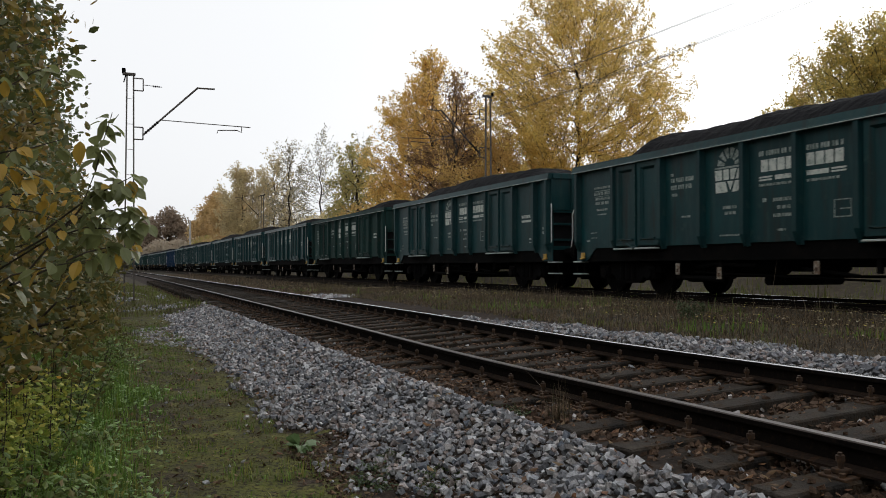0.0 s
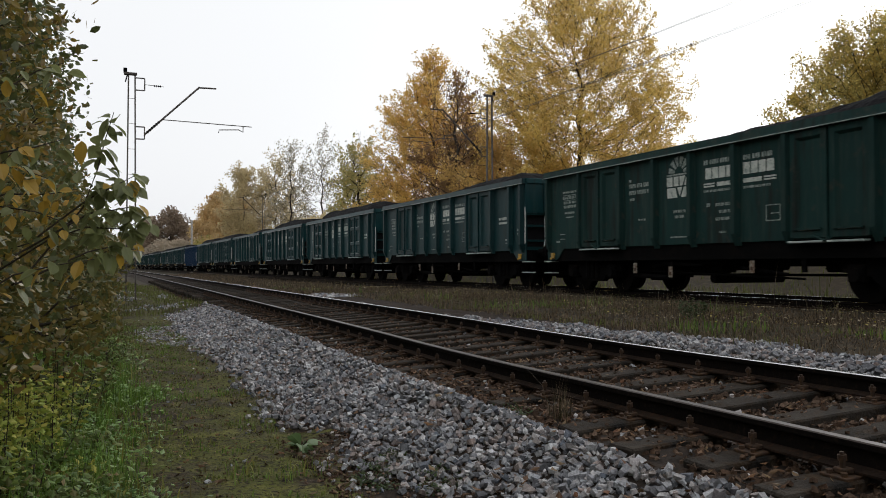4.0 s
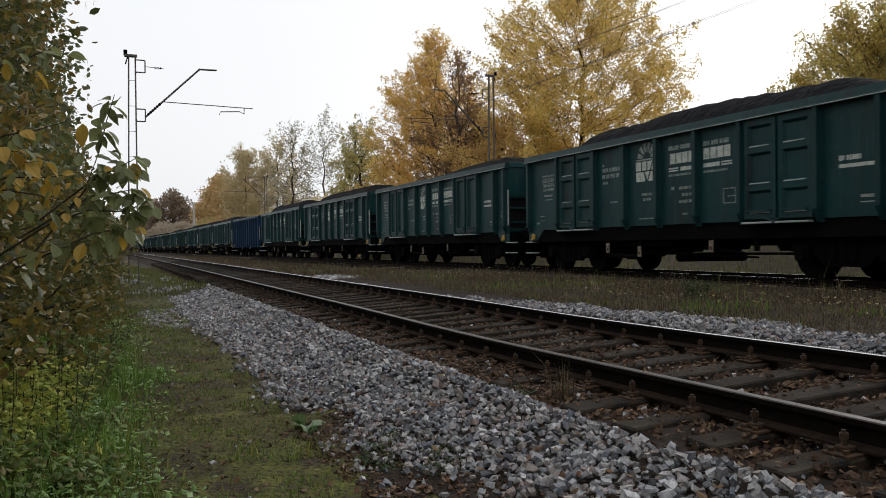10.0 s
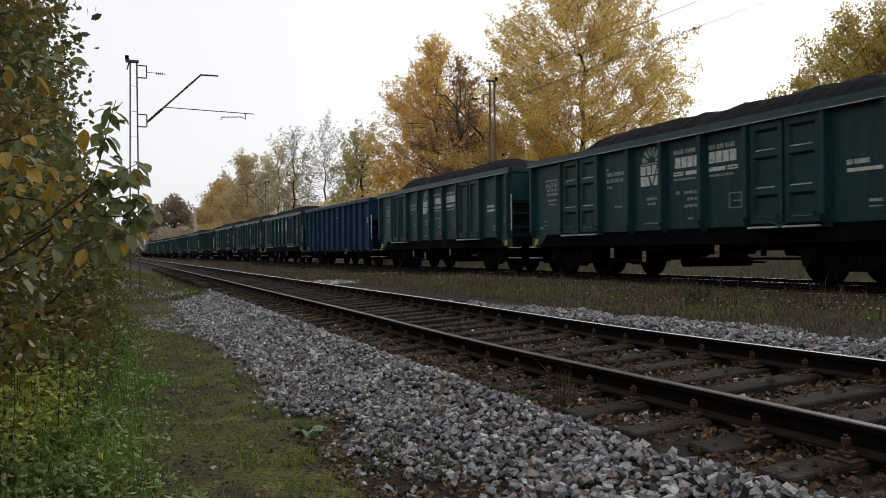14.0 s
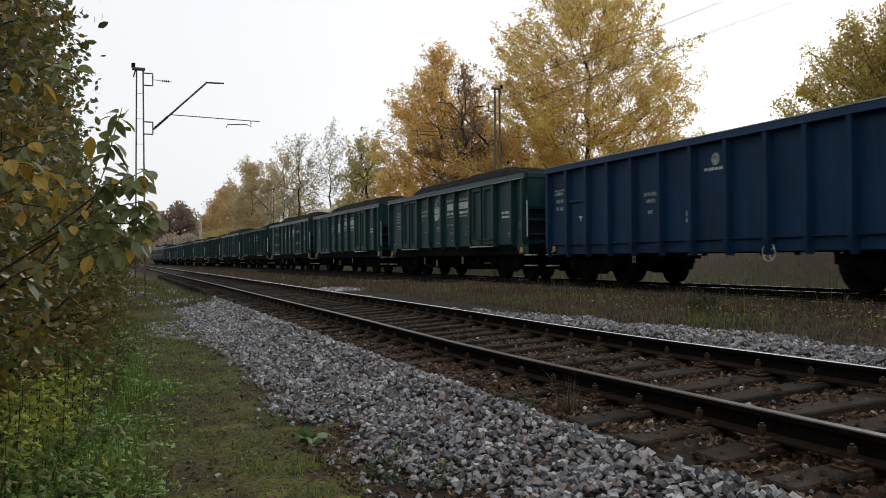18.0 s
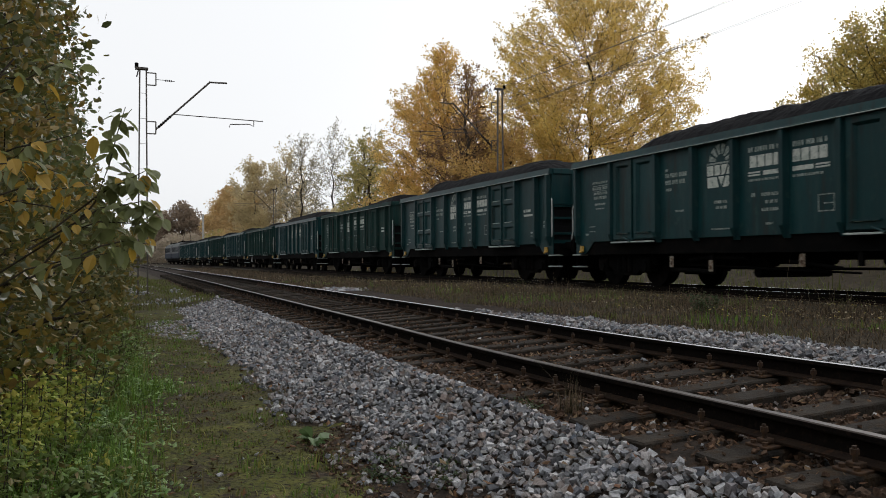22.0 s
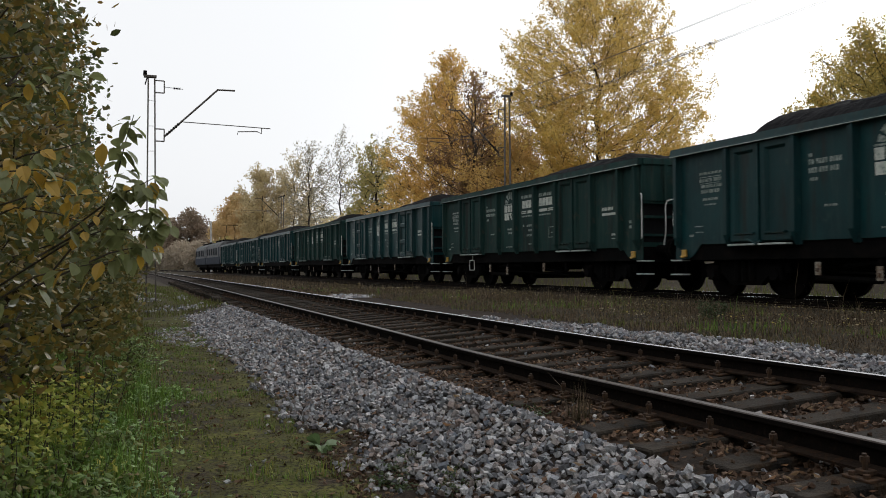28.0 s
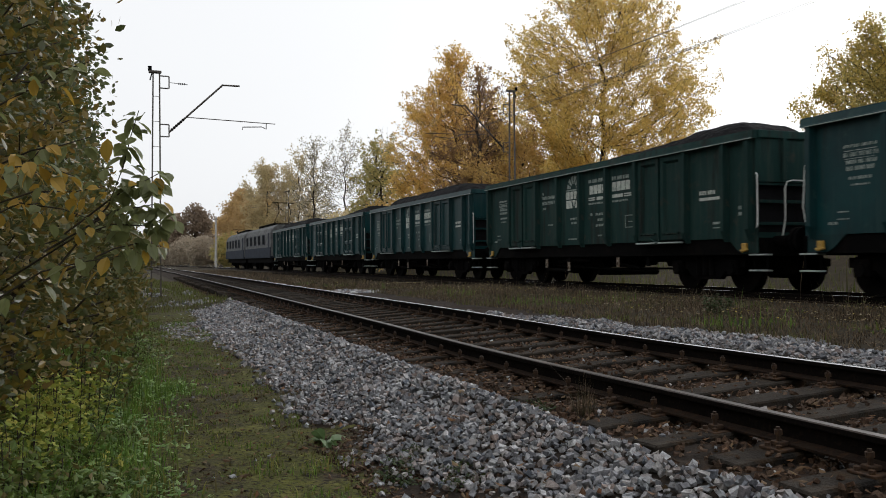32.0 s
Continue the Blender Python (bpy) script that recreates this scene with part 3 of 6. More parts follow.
    part("handrail", bm, M_HANDRAIL, wg, "white painted handrail")
    bm = bmesh.new()
    tube(bm, [(-6.46, -1.30, 1.3), (-6.50, -1.32, 1.55), (-6.47, -1.30, 2.3)], 0.014, 6)
    part("handrail", bm, M_HANDRAIL, wg, "white painted handrail")
    # green plates that reach down at the corners, cut off aslant
    for s in () if blue else (-1, 1):
        for d in (-1, 1):
            bm = bmesh.new()
            out = [(6.38, LOW + 0.02), (5.50, LOW + 0.02), (5.78, 0.84), (5.95, 0.76), (6.38, 0.76)]
            fa = [bm.verts.new((d * a, s * 1.335, b)) for a, b in out]
            fb = [bm.verts.new((d * a, s * 1.305, b)) for a, b in out]
            bm.faces.new(fa)
            bm.faces.new(fb[::-1])
            for k in range(5):
                bm.faces.new((fa[k], fa[(k + 1) % 5], fb[(k + 1) % 5], fb[k]))
            part("corner_plate", bm, paint, wg)
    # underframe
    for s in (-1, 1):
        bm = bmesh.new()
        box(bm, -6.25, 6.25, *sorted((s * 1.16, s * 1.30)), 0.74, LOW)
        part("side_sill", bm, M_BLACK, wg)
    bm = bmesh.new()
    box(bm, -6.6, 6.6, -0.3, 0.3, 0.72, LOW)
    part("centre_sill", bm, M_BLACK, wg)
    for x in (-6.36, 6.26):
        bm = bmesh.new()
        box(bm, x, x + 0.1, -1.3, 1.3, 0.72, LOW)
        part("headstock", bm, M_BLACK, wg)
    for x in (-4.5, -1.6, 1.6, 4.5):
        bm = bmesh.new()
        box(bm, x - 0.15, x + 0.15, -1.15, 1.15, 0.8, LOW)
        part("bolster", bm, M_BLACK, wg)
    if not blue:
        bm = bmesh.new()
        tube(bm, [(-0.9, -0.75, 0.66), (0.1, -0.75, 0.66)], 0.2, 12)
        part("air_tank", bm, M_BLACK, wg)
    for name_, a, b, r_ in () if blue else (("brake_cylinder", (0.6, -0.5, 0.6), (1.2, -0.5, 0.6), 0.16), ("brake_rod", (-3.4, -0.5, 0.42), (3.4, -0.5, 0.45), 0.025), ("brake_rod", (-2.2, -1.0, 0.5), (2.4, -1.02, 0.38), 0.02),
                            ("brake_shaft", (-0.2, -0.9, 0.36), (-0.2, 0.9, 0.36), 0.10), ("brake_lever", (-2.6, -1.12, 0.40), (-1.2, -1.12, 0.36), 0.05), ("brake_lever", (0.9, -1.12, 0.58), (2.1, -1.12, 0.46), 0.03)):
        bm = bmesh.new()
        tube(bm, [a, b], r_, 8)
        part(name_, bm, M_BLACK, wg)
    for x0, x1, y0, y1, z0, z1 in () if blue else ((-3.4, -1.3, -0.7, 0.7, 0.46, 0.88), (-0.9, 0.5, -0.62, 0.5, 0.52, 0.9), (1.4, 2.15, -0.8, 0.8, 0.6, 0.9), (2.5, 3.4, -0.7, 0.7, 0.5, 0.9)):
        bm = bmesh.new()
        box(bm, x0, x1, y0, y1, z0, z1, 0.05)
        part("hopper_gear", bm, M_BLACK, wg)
    bm = bmesh.new()
    tube(bm, [(-2.0, -1.1, 0.60), (-1.5, -1.15, 0.66), (-0.2, -1.15, 0.64)], 0.04, 6)
    part("air_pipe", bm, M_BLACK, wg)
    for x, z0 in ((-2.42, 0.52),) if blue else ((-2.42, 0.45), (-1.12, 0.37), (1.35, 0.48), (2.6, 0.5)):
        bm = bmesh.new()
        box(bm, x - 0.05, x + 0.05, -1.26, -1.2, z0, LOW, 0.005)
        hg = part("hanger", bm, M_BLACK, wg)
        if x < 2:
            bm = bmesh.new()
            box(bm, x - 0.065, x + 0.065, -1.275, -1.262, z0 + 0.0, z0 + 0.23, 0.004)
            part("plate", bm, M_PLATE, hg, "small grimy pale plate with rusty edges")
            bm = bmesh.new()
            box(bm, x - 0.035, x + 0.035, -1.28, -1.276, z0 + 0.05, z0 + 0.12)
            part("plate_mark", bm, M_BOLT, hg, "rusty red mark")
    for s in (-1, 1):
        for x in (-6.05, 6.05):
            bm = bmesh.new()
            box(bm, x - 0.07, x + 0.07, *sorted((s * 1.337, s * 1.39)), 0.80, 0.96, 0.01)
            tube(bm, [(x - 0.10, s * 1.37, 0.82), (x, s * 1.43, 0.80), (x + 0.10, s * 1.37, 0.84)], 0.022, 6)
            part("towing_bracket", bm, M_YELLOW, wg, "yellow painted towing bracket")
        for x in (-6.72, 6.72):
            bm = bmesh.new()
            d = 1 if x > 0 else -1
            tube(bm, [(d * 6.36, s * 0.875, 1.02 - 0.02), (d * 6.7, s * 0.875, 1.0)], 0.1, 10)
            tube(bm, [(d * 6.92, s * 0.875, 1.0), (d * 7.0, s * 0.875, 1.0)], 0.24, 16)
            tube(bm, [(d * 6.7, s * 0.875, 1.0), (d * 6.92, s * 0.875, 1.0)], 0.07, 8)
            part("buffer", bm, M_BLACK, wg)
    for d in (-1, 1):
        bm = bmesh.new()
        tube(bm, [(d * 6.6, 0, 0.95), (d * 7.02, 0, 0.8)], 0.05, 8)
        part("coupling", bm, M_BLACK, wg)
        for z in (0.42, 0.72):
            bm = bmesh.new()
            box(bm, d * 6.36 - 0.22, d * 6.36 + 0.18, -1.34, -1.12, z, z + 0.03, 0.004)
            part("step", bm, M_EDGE, wg, "bright worn step")
        for q in (-0.2, 0.16):
            bm = bmesh.new()
            tube(bm, [(d * 6.36 + q, -1.22, 0.42), (d * 6.36 + q, -1.22, 0.95)], 0.014, 5)
            part("step_hanger", bm, M_BLACK, wg)
    bogie(wg, -4.5)
    bogie(wg, 4.5)
    # lettering as bars
    yp = -1.339
    if blue:
        marks = words(X(0.35), 2.40, 0.05, 0.6, rnd) + words(X(0.35), 2.30, 0.05, 0.5, rnd) + words(X(4.5), 2.0, 0.08, 0.5, rnd) + words(X(4.6), 1.85, 0.08, 0.45, rnd) + words(X(4.65), 1.6, 0.08, 0.2, rnd) + words(X(6.0), 1.5, 0.1, 0.2, rnd) + words(X(6.0), 1.36, 0.1, 0.2, rnd) + words(X(0.45), 2.3, 0.09, 0.4, rnd) + words(X(0.45), 2.1, 0.09, 0.4, rnd) + words(X(0.45), 1.9, 0.09, 0.4, rnd)
        part("lettering", bar_mesh(marks, yp), M_FADED, wg, "faded pale lettering")
        bm = bmesh.new()
        box(bm, X(1.28), X(2.02), -1.37, -1.338, 0.98, 2.05, 0.01)
        box(bm, X(1.24), X(2.06), -1.43, -1.387, 2.06, 2.12, 0.008)
        part("hatch", bm, paint, wg)
        bm = bmesh.new()
        box(bm, X(1.68), X(1.85), -1.376, -1.368, 1.66, 1.70)
        box(bm, X(1.75), X(1.79), -1.376, -1.368, 1.58, 1.66)
        part("mark", bm, M_WHITE, wg)
        part("lettering", bar_mesh(words(X(6.62), 2.36, 0.06, 0.6, rnd) + words(X(12.0), 2.1, 0.08, 0.25, rnd) + words(X(12.0), 1.98, 0.08, 0.2, rnd), yp), M_WHITE, wg, "small white lettering")
        bm = bmesh.new()
        bmesh.ops.create_circle(bm, cap_ends=True, segments=12, radius=0.13, matrix=pose(X(6.95), yp, 2.58, 90))
        part("emblem", bm, M_FADED, wg, "round pale emblem")
        bm = bmesh.new()
        box(bm, 6.452, 6.458, -1.03, -0.79, 2.56, 2.84)
        sg = part("warning_sign", bm, M_WHITE, wg, "white notice with an orange triangle")
        bm = bmesh.new()
        v = [bm.verts.new(c_) for c_ in ((6.462, -1.0, 2.59), (6.462, -0.82, 2.59), (6.462, -0.91, 2.80))]
        bm.faces.new(v)
        part("triangle", bm, M_ORANGE, sg)
        bm = bmesh.new()
        box(bm, 6.41, 6.43, -1.06, -0.62, 2.40, 2.42)
        part("ledge", bm, M_EDGE, wg, "pale edge of a ledge")
        bm = bmesh.new()
        for k in range(16):
            a, b = k * math.pi / 8, (k + 1) * math.pi / 8
            tube(bm, [(2.05 + 0.16 * math.cos(a), -1.38, 0.72 + 0.17 * math.sin(a)), (2.05 + 0.16 * math.cos(b), -1.38, 0.72 + 0.17 * math.sin(b))], 0.007, 5)
        tube(bm, [(1.92, -1.38, 0.64), (2.18, -1.38, 0.80)], 0.007, 5)
        tube(bm, [(1.97, -1.38, 0.88), (2.13, -1.38, 0.56)], 0.007, 5)
        tube(bm, [(2.05, -1.38, 0.72), (2.05, -1.2, 0.72)], 0.02, 5)
        part("brake_wheel", bm, M_HANDRAIL, wg, "pale brake hand wheel")
    else:
        # emblem: a fan over a block with a zigzag, in its plain shapes
        bm = bmesh.new()
        c = X(5.69)
        for a0 in range(6):
            t0, t1 = math.pi * a0 / 6 + 0.08, math.pi * (a0 + 1) / 6 - 0.08
            v = [bm.verts.new((c + r_ * math.cos(t_), yp - 0.004, 2.54 + r_ * math.sin(t_))) for r_, t_ in ((0.15, t0), (0.36, t0), (0.36, t1), (0.15, t1))]
            bm.faces.new(v)
        box(bm, c - 0.42, c + 0.42, yp - 0.004, yp, 2.50, 2.535)
        part("emblem", bm, M_FADED, wg, "faded fan emblem")
        bm = bmesh.new()
        for pts in (((-0.42, 2.48), (-0.22, 2.48), (-0.22, 2.28), (-0.41, 2.28)), ((-0.18, 2.48), (-0.02, 2.48), (-0.02, 2.28), (-0.18, 2.28)),
                    ((0.02, 2.48), (0.20, 2.48), (0.11, 2.28), (0.02, 2.28)), ((0.24, 2.48), (0.43, 2.48), (0.35, 2.28), (0.16, 2.28)),
                    ((-0.41, 2.25), (-0.12, 2.25), (-0.06, 2.04), (-0.40, 2.04)), ((-0.07, 2.25), (0.10, 2.25), (0.02, 2.06)), ((0.15, 2.25), (0.34, 2.25), (0.22, 2.04), (0.06, 2.04))):
            v = [bm.verts.new((c + a, yp - 0.004, b)) for a, b in pts]
            bm.faces.new(v)
        part("emblem", bm, M_WHITE, wg, "white block emblem")
        x4, x5 = X(6.48), X(7.62)
        part("lettering", bar_mesh(words(x4, 2.62, 0.09, 0.95, rnd, 0.3) + words(x5, 2.60, 0.09, 0.8, rnd, 0.3) + words(x4, 2.07, 0.045, 0.8, rnd) + words(x5, 2.06, 0.045, 0.7, rnd), yp), M_FADED, wg, "faded line of lettering")
        big = [(x4 + 0.05 + 0.205 * i, 2.33, 0.175, 0.22) for i in range(4)] + [(x5 + 0.205 * i, 2.33, 0.175, 0.22) for i in range(4)]
        part("lettering", bar_mesh(big, yp), M_WHITE, wg, "bold white letters")
        part("lettering", bar_mesh([(x4, 2.22, 0.32, 0.03), (x4, 2.17, 0.32, 0.03), (x4 + 0.4, 2.17, 0.5, 0.08), (x5, 2.17, 0.48, 0.08), (x5 + 0.54, 2.22, 0.3, 0.03), (x5 + 0.54, 2.17, 0.3, 0.03)], yp), M_WHITE, wg, "white lettering between double lines")
        small = words(x4 + 0.08, 1.78, 0.07, 0.12, rnd) + words(x4 + 0.35, 1.78, 0.06, 0.55, rnd) + words(x4 + 0.45, 1.64, 0.06, 0.45, rnd) + words(x4 + 0.35, 1.50, 0.06, 0.6, rnd) + words(x4 + 0.45, 1.25, 0.04, 0.2, rnd)
        small += words(c - 0.2, 1.72, 0.06, 0.4, rnd) + words(c - 0.15, 1.61, 0.06, 0.35, rnd) + words(c - 0.3, 1.2, 0.03, 0.6, rnd)
        u2 = X(3.82)
        small += words(u2 + 0.05, 2.5, 0.06, 0.1, rnd) + words(u2 + 0.05, 2.37, 0.09, 0.8, rnd) + words(u2 + 0.05, 2.22, 0.09, 0.75, rnd) + words(u2 + 0.08, 2.08, 0.06, 0.2, rnd) + words(u2 + 0.4, 1.62, 0.04, 0.3, rnd)
        part("lettering", bar_mesh(small, yp), M_FADED, wg, "small faded lettering")
        u0 = X(0.85)
        grid = [(u0 + 0.02, 2.42, 0.66, 0.015), (u0 + 0.02, 2.29, 0.6, 0.012)] + words(u0, 2.33, 0.07, 0.72, rnd) + words(u0 + 0.05, 2.10, 0.07, 0.6, rnd)
        grid += words(u0, 2.48, 0.05, 0.7, rnd) + words(u0 + 0.05, 2.21, 0.06, 0.65, rnd) + words(u0 + 0.1, 1.95, 0.05, 0.5, rnd) + words(u0 + 0.15, 1.85, 0.03, 0.4, rnd) + [(u0 - 0.15, 1.3, 0.25, 0.02), (u0 - 0.15, 1.42, 0.25, 0.02)] + words(u0 - 0.35, 1.22, 0.05, 0.2, rnd)
        part("lettering", bar_mesh(grid, yp), M_FADED, wg, "faded table of weights")
        u7 = X(11.02)
        part("lettering", bar_mesh(words(u7 + 0.02, 1.98, 0.08, 0.5, rnd) + [(u7 + 0.02, 1.86, 0.72, 0.06)], yp), M_WHITE, wg, "white lettering")
        part("lettering", bar_mesh([(u7 + 0.45, 1.28, 0.4, 0.02), (u7 + 0.45, 1.36, 0.4, 0.05)] + words(X(12.25), 1.62, 0.07, 0.14, rnd) + words(X(12.25), 1.5, 0.07, 0.14, rnd) + [(X(8.33), 1.55, 0.2, 0.02), (X(8.2), 1.70, 0.36, 0.02), (X(8.2), 1.42, 0.36, 0.02), (X(8.2), 1.42, 0.02, 0.3), (X(8.54), 1.42, 0.02, 0.3)], yp), M_FADED, wg, "small faded lettering")
    return wg


def coal_mesh(seed, low=0.0, slow=0.0):
    """A heap that stands over the rim, in uneven humps."""
    nx, ny = 150, 26
    V, F = [], []
    for i in range(nx + 1):
        u = i / nx
        x = -6.3 + 12.6 * u
        if slow:      # a heap that climbs slowly towards the leading end
            ends = smooth(-0.10, slow, u) * smooth(0.99, 0.88, u)
        else:
            ends = smooth(0.06 + 0.015 * (seed % 3), 0.20 + 0.03 * (seed % 2), u) * smooth(0.985, 0.84 - 0.04 * (seed % 3), u)
        hump = 0.56 + 0.10 * noise.noise((u * 4.5 + seed * 5.3, seed * 2.1, 0)) + 0.04 * math.sin(u * math.pi * 2 * (1 + seed % 2) + seed)
        for j in range(ny + 1):
            v_ = j / ny * 2 - 1
            y = 1.27 * v_
            crown = 1 - abs(v_) ** 3.6
            z = 2.80 + ends * (0.22 + (hump - low) * crown) + 0.05 * noise.noise((x * 2.2, y * 2.2, seed)) + 0.02 * noise.noise((x * 5, y * 5, seed)) + 0.014 * noise.cell((x * 40, y * 40, seed))
            V.append((x, y, z))
    w_ = ny + 1
    for i in range(nx):
        for j in range(ny):
            F.append((i * w_ + j, (i + 1) * w_ + j, (i + 1) * w_ + j + 1, i * w_ + j + 1))
    base = len(V)
    rim = [i * w_ for i in range(nx + 1)] + [nx * w_ + j for j in range(1, ny + 1)] + [i * w_ + ny for i in range(nx - 1, -1, -1)] + [j for j in range(ny - 1, 0, -1)]
    for k in rim:
        V.append((V[k][0], V[k][1], LOW + 0.105))
    for k in range(len(rim)):
        a, b = k, (k + 1) % len(rim)
        F.append((rim[b], rim[a], base + a, base + b))
    return mesh_np("coal_load", V, F, M_COAL)


rnd = random.Random(11)
wagon_a = make_wagon("coal_wagon", "dark green open freight wagon with faded white lettering", M_GREEN, rnd, door_style=0)
wagon_b = make_wagon("coal_wagon", "dull dusty green open freight wagon with faded lettering", M_GREEN_DUSTY, rnd, door_style=1)
wagon_c = make_wagon("coal_wagon", "dark green open freight wagon with plain pressed doors", M_GREEN, rnd, door_style=1)
wagon_d = make_wagon("coal_wagon", "blue open freight wagon with ribbed sides and no heap", M_BLUE, rnd, blue=True)
wagon_e = make_wagon("coal_wagon", "dark green open freight wagon with unlike door leaves", M_GREEN, rnd, door_style=2)
heaps = [coal_mesh(k) for k in range(4)] + [coal_mesh(k, 0.12, 0.8) for k in (7, 8, 9)]
LOW_HEAPS = (2, 3, 6, 13, 15, 16, 17, 19)
KIND = {9: wagon_d, 2: wagon_b, 13: wagon_b, 15: wagon_b, 17: wagon_b}
KIND.update({n_: wagon_c for n_ in (0, 1, 3, 6, 8, 10, 11, 14, 18, 20)})
KIND.update({16: wagon_e, 20: wagon_e})
used = set()
for n_ in range(-1, 21):
    proto = KIND.get(n_, wagon_a)
    s0 = FIRST - PITCH * n_
    if proto in used:
        wg = copy_thing(proto, on_track(s0))
    else:
        wg = proto
        wg.matrix_basis = on_track(s0)
        used.add(proto)
    if n_ == 15:      # only this one carries a frame below its side
        bm = bmesh.new()
        for a, b in (((-4.0, 0.50), (-3.6, 0.50)), ((-4.0, 0.82), (-3.6, 0.82)), ((-4.0, 0.50), (-4.0, 0.82)), ((-3.6, 0.50), (-3.6, 0.82))):
            tube(bm, [(a[0], -1.33, a[1]), (b[0], -1.33, b[1])], 0.012, 5)
        tube(bm, [(-3.8, -1.33, 0.82), (-3.8, -1.28, 1.02)], 0.012, 5)
        part("lever_frame", bm, M_HANDRAIL, wg, "pale square lever frame")
    moving.append((wg, s0))
    for bg in [c_ for c_ in wg.children if c_.name.startswith("bogie")]:
        wheels.extend(c_ for c_ in bg.children if c_.name.startswith("wheelset"))
    if n_ != 9:
        me = heaps[4 + n_ % 3] if n_ in LOW_HEAPS else heaps[n_ % 4]
        hp = part("coal_load", me, None)
        tagged(hp, "black heap of coal in an open wagon", "coal", "coal heaps of the train")
        hp.matrix_basis = on_track(s0)
        moving.append((hp, s0))


# ---- the pushing locomotive: two coupled sections at the train's tail ----
def loco_section(label, first):
    lo = thing("locomotive", pose(0, 0, 0), label, "locomotive", "locomotive sections")
    L = 7.4
    bm = bmesh.new()
    prof = [(-1.48, 1.15), (-1.48, 2.95), (-1.32, 3.35), (-0.9, 3.65), (0.9, 3.65), (1.32, 3.35), (1.48, 2.95), (1.48, 1.15)]
    ra = [[bm.verts.new((x, a * k, b)) for a, b in prof] for x, k in ((-L, 0.96), (-L + 0.5, 1), (L - 0.5, 1), (L, 0.96))]
    for a, b in zip(ra, ra[1:]):
        for k in range(len(prof)):
            bm.faces.new((a[k], a[(k + 1) % 8], b[(k + 1) % 8], b[k]))
    bm.faces.new(ra[0])
    bm.faces.new(ra[-1])
    part("body", bm, M_LOCO, lo)
    bm = bmesh.new()
    box(bm, -L + 0.1, L - 0.1, -1.5, 1.5, 1.0, 1.85, 0.02)
    part("skirt", bm, M_LOCO_BLUE, lo, "grimy blue-grey lower band")
    bm = bmesh.new()
    box(bm, -L + 0.2, L - 0.2, -1.25, 1.25, 0.62, 1.0)
    part("underframe", bm, M_BLACK, lo)
    for x in (-5.6, -3.2, -0.8, 1.6, 4.0):
        bm = bmesh.new()
        box(bm, x - 0.5, x + 0.5, -1.5, -1.47, 2.15, 2.85, 0.02)
        wd = part("window", bm, M_GLASS, lo, "dark side window")
        bm = bmesh.new()
        for z in (2.09, 2.85):
            box(bm, x - 0.56, x + 0.56, -1.515, -1.47, z, z + 0.06)
        for q in (-0.56, 0.5):
            box(bm, x + q, x + q + 0.06, -1.515, -1.47, 2.15, 2.85)
        part("frame", bm, M_LOCO_BLUE, wd)
    bm = bmesh.new()
    box(bm, L - 1.15, L - 0.55, -1.505, -1.47, 1.6, 3.0, 0.02)
    part("door", bm, M_LOCO_BLUE, lo)
    for x in (-3.6, 3.6):
        bg = bogie(lo, x)
        wheels.extend(c_ for c_ in bg.children if c_.name.startswith("wheelset"))
    for x in (-2.5, 0.5, 3.2):
        bm = bmesh.new()
        box(bm, x - 0.9, x + 0.9, -0.75, 0.75, 3.65, 3.9, 0.04)
        part("roof_box", bm, M_BLACK, lo)
    bm = bmesh.new()
    px = 4.9 if first else -4.8
    for y in (-0.6, 0.6):
        tube(bm, [(px - 0.9, y, 3.66), (px - 0.9, y, 3.95), (px + 0.9, y, 3.95), (px + 0.9, y, 3.66)], 0.03, 5)
        tube(bm, [(px - 0.9, y, 3.95), (px + 0.7, y * 0.8, 4.75), (px - 0.2, y * 0.7, 5.55)] if first else [(px - 0.9, y, 3.95), (px + 0.6, y * 0.8, 4.12), (px - 0.8, y * 0.7, 4.25)], 0.035, 5)
    head = (px - 0.2, 5.55) if first else (px - 0.8, 4.25)
    tube(bm, [(head[0], -0.9, head[1]), (head[0], 0.9, head[1])], 0.035, 5)
    part("pantograph", bm, M_BLACK, lo)
    for d in (-1, 1):
        for s in (-1, 1):
            bm = bmesh.new()
            tube(bm, [(d * L, s * 0.875, 1.0), (d * (L + 0.35), s * 0.875, 1.0)], 0.1, 8)
            tube(bm, [(d * (L + 0.35), s * 0.875, 1.0), (d * (L + 0.42), s * 0.875, 1.0)], 0.24, 12)
            part("buffer", bm, M_BLACK, lo)
    return lo


loco_s = FIRST - PITCH * 20 - PITCH / 2 - 7.82
for k in range(2):
    lo = loco_section("grimy grey electric locomotive section with a dark blue lower band", k == 0)
    lo.matrix_basis = on_track(loco_s - 15.64 * k)
    moving.append((lo, loco_s - 15.64 * k))


